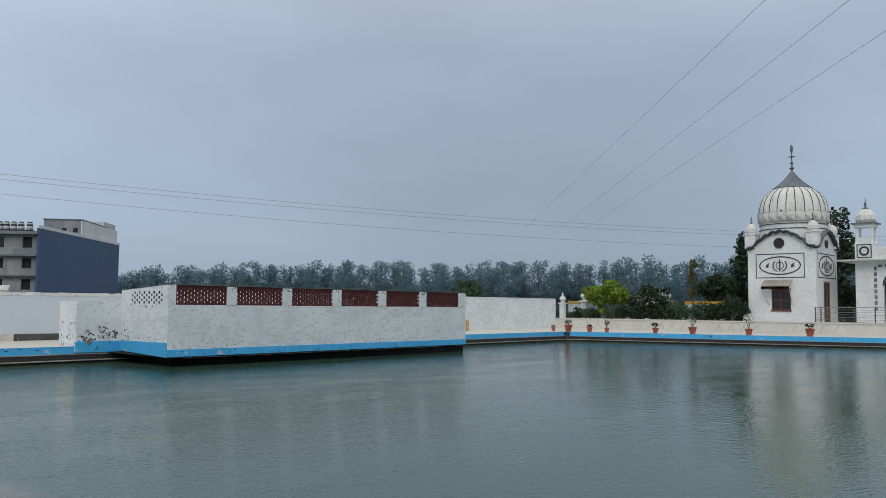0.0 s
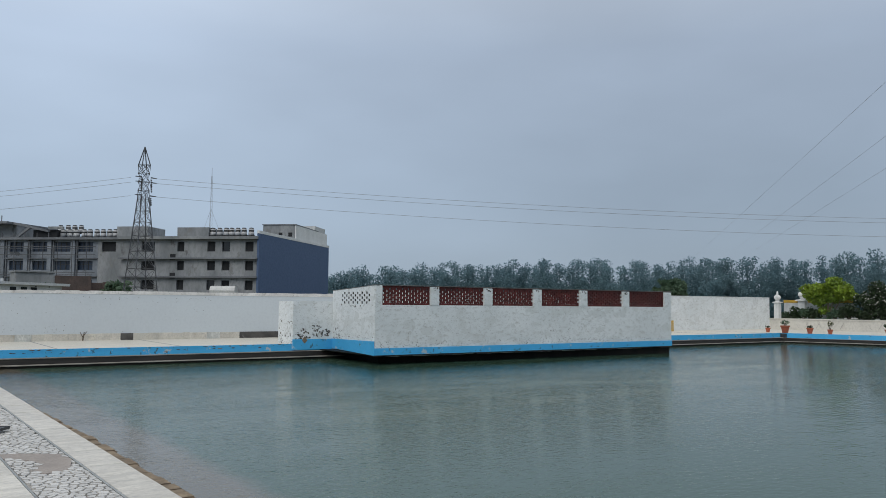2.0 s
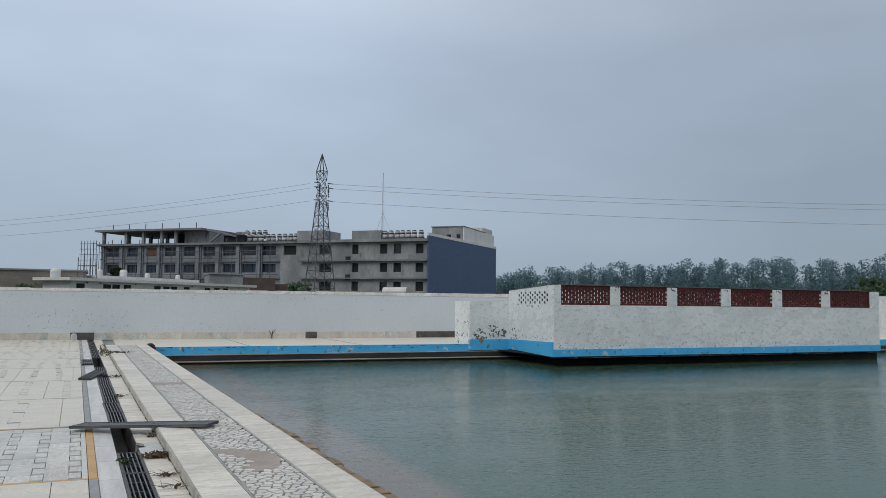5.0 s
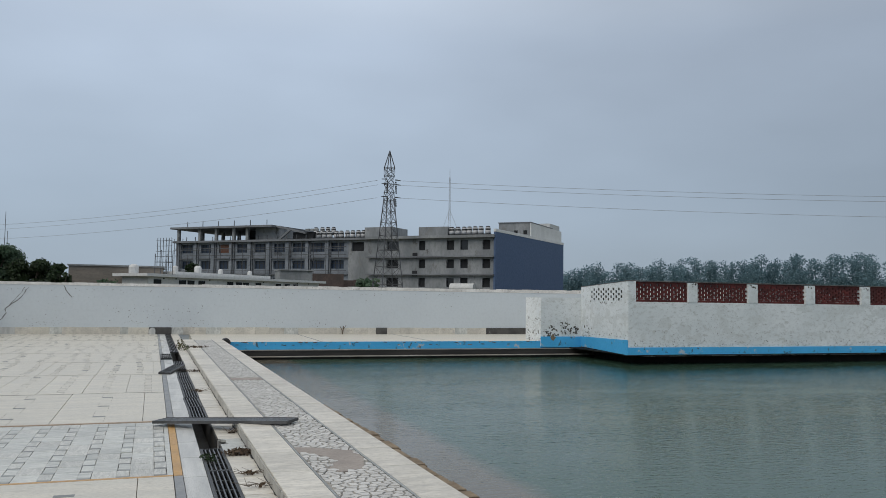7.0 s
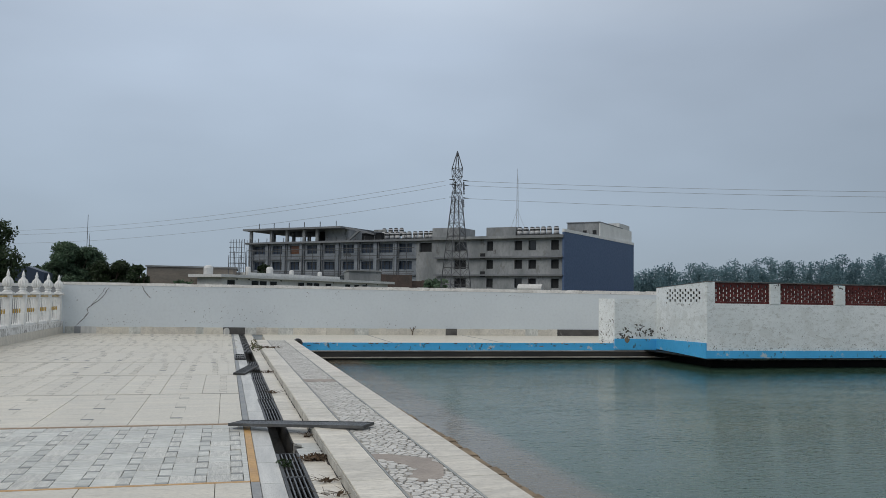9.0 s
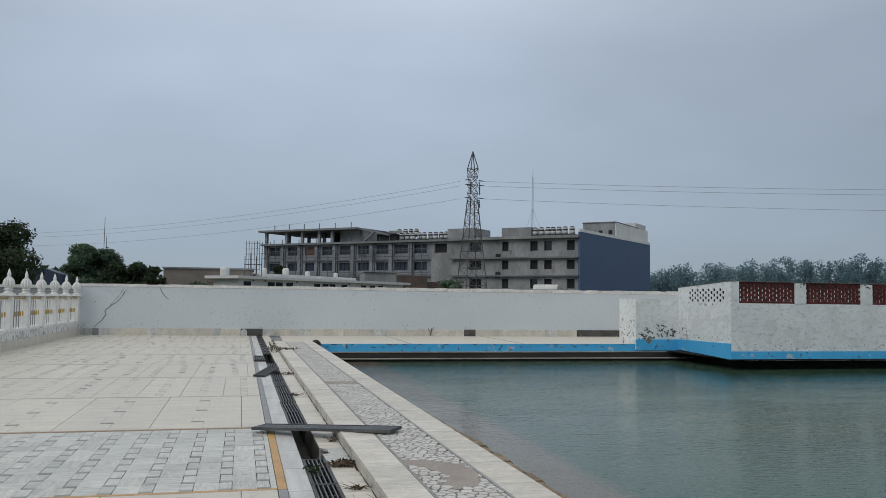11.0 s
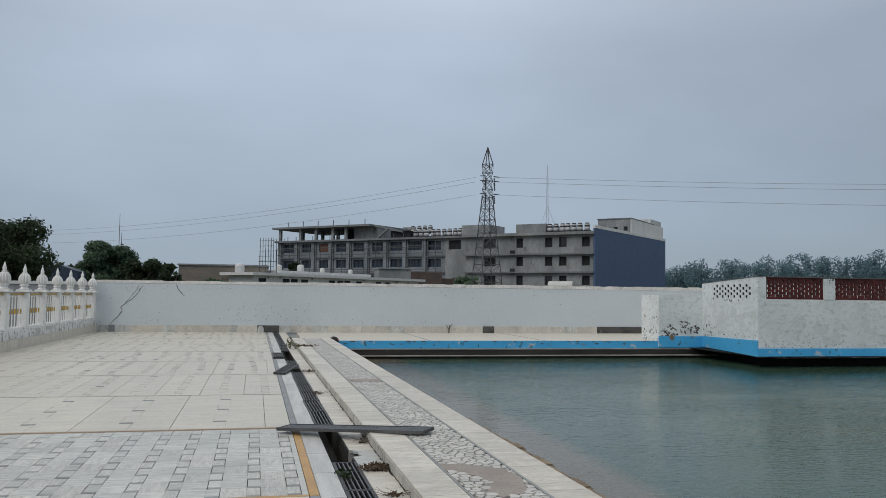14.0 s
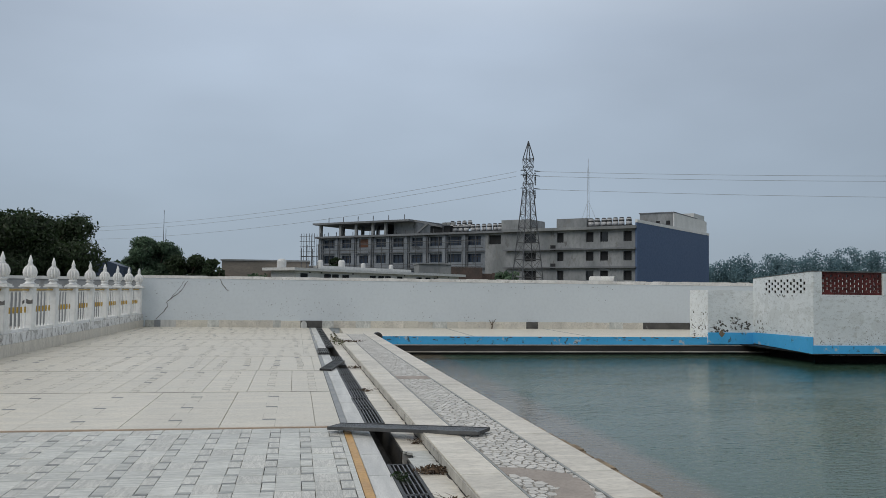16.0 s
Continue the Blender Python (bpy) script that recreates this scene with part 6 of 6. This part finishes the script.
big_tree((-19.9, 57, -1.2), 7.6, 6.35, 70000, 0.11, 61, "big dark broad-leaved tree beyond the balustrade", low=0.2, taper=0.14)
big_tree((-28.5, 60, -1.2), 7.9, 6.2, 32000, 0.12, 62, "big dark broad-leaved tree beyond the balustrade", low=0.2)
big_tree((-14.9, 79, -1.2), 7.4, 3.4, 20000, 0.12, 163, "round green tree behind the wall", M_LEAFMID)
big_tree((-11.3, 77, -1.2), 5.75, 2.6, 13000, 0.12, 64, "dark green tree behind the wall", low=0.3, taper=0.3)
big_tree((-8.0, 69, -1.2), 4.7, 1.5, 4000, 0.11, 65, "small dark tree beside the brick building")
big_tree((-11.6, 98, -1.2), 6.7, 1.2, 1500, 0.16, 66, "small distant tree over the shed")
big_tree((-28, 120, -1.2), 6.6, 3.0, 1500, 0.3, 72, "small distant tree on the horizon")
big_tree((57.5, 46.5, -1.2), 5.6, 2.0, 2600, 0.16, 67, "thorny dark tree behind the wall", M_LEAFMID, low=0.4)
big_tree((22.2, 94, -1.2), 5.4, 2.4, 2000, 0.18, 68, "green bush at the pylon's foot", M_LEAFMID)
big_tree((15.2, 98, -1.2), 5.0, 1.6, 900, 0.18, 69, "green bush by the brick shed", M_LEAFMID)
big_tree((2.0, 78, -1.2), 6.2, 0.9, 700, 0.14, 70, "small tree behind the bungalow")
big_tree((-4.5, 68, -1.2), 4.4, 1.2, 500, 0.14, 71, "shrub beside the brick building", M_LEAFMID)
# eucalyptus belt on the horizon
belt = thing("tree_belt", label="distant belt of tall trees, haze in their colour", category="trees", kind="stuff")
rr = random.Random(17)
clumps, tr = [], bmesh.new()
for row, D in ((0, 225), (1, 245)):
    for k in range(100):
        az = radians(19 + k * 0.725 + rr.uniform(-0.35, 0.35))
        d = D + rr.uniform(-8, 8)
        x, y = d * math.sin(az), d * math.cos(az)
        f = k / 99
        h = (9.0 + 3.1 * min(f / 0.24, 1) + 5.1 * f + rr.uniform(-1.5, 1.5)) * (1.06 if row else 1.0)
        beam(tr, (x, y, -1.2), (x, y, h * 0.9), 0.28, 0.08, 5)
        for q in range(7):
            # rounded lobes on forked limbs, widest below the top
            u = q / 6
            z = h * (0.5 + 0.44 * u) - 1.2
            w = 2.5 * (1 - 0.62 * u)
            s = rr.uniform(1.4, 2.2) * (1.08 - 0.3 * u)
            cx, cy = x + rr.uniform(-w, w), y + rr.uniform(-w, w)
            clumps.append((cx, cy, z, s * 1.15, s * 1.15, s * 0.85))
            beam(tr, (x, y, h * 0.35), (cx, cy, z), 0.12, 0.05, 4)
        for q in range(8):
            clumps.append((x + rr.uniform(-2.4, 2.4), y + rr.uniform(-2, 2), rr.uniform(0, h * 0.45), 2.2, 2.2, 1.8))
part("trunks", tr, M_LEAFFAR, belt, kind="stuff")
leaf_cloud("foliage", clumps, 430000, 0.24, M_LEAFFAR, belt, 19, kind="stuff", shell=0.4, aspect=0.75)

# ---- floor pieces ----
def slab_mesh(w, d, material, top=0.0, ch=0.006):
    me = bpy.data.meshes.new("floor_tile")
    lo = [(0, 0), (w, 0), (w, d), (0, d)]
    hi = [(ch, ch), (w - ch, ch), (w - ch, d - ch), (ch, d - ch)]
    v = [(x, y, top - 0.03) for x, y in lo] + [(x, y, top - 0.004) for x, y in lo] + [(x, y, top) for x, y in hi]
    f = [(8, 9, 10, 11)] + [(a + i, a + (i + 1) % 4, a + 4 + (i + 1) % 4, a + 4 + i) for a in (0, 4) for i in range(4)]
    me.from_pydata(v, [], f)
    me.materials.append(material)
    return me
P0, PD = 7.68, 3.24
J = 0.008
rest = {}
def lay(me, x, y, z=0.0):
    o = new("floor_tile", me)
    o.parent = floor
    o.location = (x, y, z)
def gather(key, x0, x1, y0, y1, z0, z1):
    box(rest.setdefault(key, bmesh.new()), x0, x1, y0, y1, z0, z1)
XL, XR = -6.9, 0.02
rs = random.Random(2)
def yb(k):
    """South edge of panel k."""
    return P0 + k * PD + (0.1 if k > 0 else 0.0)
veins = [slab_mesh(0.203, 0.287, m, ch=0.003) for m in (M_GREYMARBLE, M_GREYMARBLE, M_GREYCROSS)]
narrow = [slab_mesh(0.106, 0.231, m, ch=0.003) for m in (M_GREYMARBLE, M_GREYCROSS)]
bar = slab_mesh(0.107, 0.054, M_INSET, ch=0.002)
def put(name, me, x, y, z=0.0):
    o = new(name, me)
    o.parent = floor
    o.location = (x, y, z)
def zigzag(key, x, y, step, half, w=0.007, across=True):
    """Mortar line that steps from one side of an inset column to the other."""
    gather(key, x + half - w, x + half, y - step * 0.5, y, -0.02, 0.0015)
    gather(key, x - half, x - half + w, y, y + step * 0.5, -0.02, 0.0015)
    if across:
        gather(key, x - half, x + half, y + step * 0.5 - w, y + step * 0.5 + w * 0.5, -0.02, 0.0015)
for k in range(-7, 9):
    ya, yn = yb(k), min(yb(k + 1), 35.96)
    if ya > 35.9:
        continue
    if k == -6:
        for i in range(28):
            for j in range(12):
                gather("grey", XL + i * 0.247, XL + i * 0.247 + 0.242, ya + 0.06 + j * 0.265, ya + 0.06 + j * 0.265 + 0.26, -0.03, 0)
    elif k == 0:
        # interlocking slabs with dark bars between them
        gather("grey", -0.028, XR, ya + 0.055, yn - 0.004, -0.03, -0.001)
        for i in range(22):
            xc = -0.085 - 0.312 * i
            for j in range(11):
                y = ya + 0.06 + j * 0.291 + (0.012 if j % 2 else 0.0)
                put("floor_tile", rs.choice(veins), xc - 0.258, ya + 0.06 + (j + 0.5 * (i % 2)) * 0.291 - (0.145 if i % 2 else 0), rs.uniform(-0.001, 0.001))
                side = 0.0035 if j % 2 else -0.0035
                put("inset_tile", rs.choice(narrow), xc - 0.053 + side, y + 0.058)
                if rs.random() < 0.97:
                    put("inset_bar", bar, xc - 0.0535 + rs.uniform(-0.006, 0.006), y)
    else:
        wid, x0 = ((1.075, -0.27), (0.66, -0.56), (1.06, -0.14), (1.08, -0.3))[min(max(k, 1), 4) - 1]
        rows_in, cols, half = ((3, 1, 0.077), (6, 1, 0.06), (8, 2, 0.055), (10, 3, 0.05))[min(max(k, 1), 4) - 1]
        big = slab_mesh(wid - 0.006, yn - ya - 0.062, M_CREAM, ch=0.003)
        x = x0 + wid
        while x > XL - wid:
            xa, xb = max(x - wid, XL), min(x, XR)
            if xb - xa > 0.05:
                if xb - xa > wid - 0.01 and k in (-1, 1, 2, 3):
                    lay(big, xa + 0.003, ya + 0.058, rs.uniform(-0.0005, 0.0005))
                else:
                    gather("cream", xa + 0.002, xb - 0.002, ya + 0.058, yn - 0.004, -0.03, 0)
            for c in range(cols):
                xc = x - wid * (c + 0.5) / cols
                if not XL + 0.1 < xc < XR - 0.1:
                    continue
                step = (yn - ya - 0.06) / rows_in
                for j in range(rows_in):
                    y = ya + 0.06 + step * (j + 0.5)
                    if y > 35.7:
                        continue
                    if k > 0 and rs.random() < (0.9 if k < 4 else 0.25):
                        zigzag("joint", xc, y, step, half, 0.0025 if k == 1 else 0.005 if k < 3 else 0.008, k > 1)
                    if k > 2:
                        xc += rs.choice((-0.05, 0.0, 0.05)) * (1 if k > 3 else 0.4)
                    dk = k < 2 or rs.random() < (0.12 if k < 4 else 0.05)
                    gather("inset_dark" if dk else "inset_pale", xc - half, xc + half, y - 0.045, y + (0.035 if k < 3 else 0.09), -0.02, 0.002)
            x -= wid
    gather("ochre" if k == 0 else "tan" if k == 1 else "pink", XL, XR, ya, ya + (0.052 if k < 1 else 0.028), -0.03, 0.001)
mats = {"grey": M_GREYMARBLE, "cream": M_CREAM, "ochre": M_ORANGE, "pink": M_JOINT, "tan": M_PINK, "joint": M_JOINT}
# side strips along the drain
for y0, y1, m in ((-14, 7.68, M_SLATE), (7.69, 11.06, M_ORANGE), (11.07, 35.95, M_SLATE)):
    part("border_strip", B(0.026, 0.1, y0, y1, -0.03, 0.001), m, floor)
y = -14.0
while y < 35.5:
    part("border_slab", B(0.106, 0.305, y + 0.003, min(y + 0.9, 35.95), -0.03, 0.0, bev=0.004), M_WHITEMARBLE, floor)
    y += 0.9
mats.update({"inset_dark": M_INSET, "inset_pale": M_INSETLIGHT})
for key, bm in rest.items():
    part("floor_pieces", bm, mats[key], floor, kind="stuff")
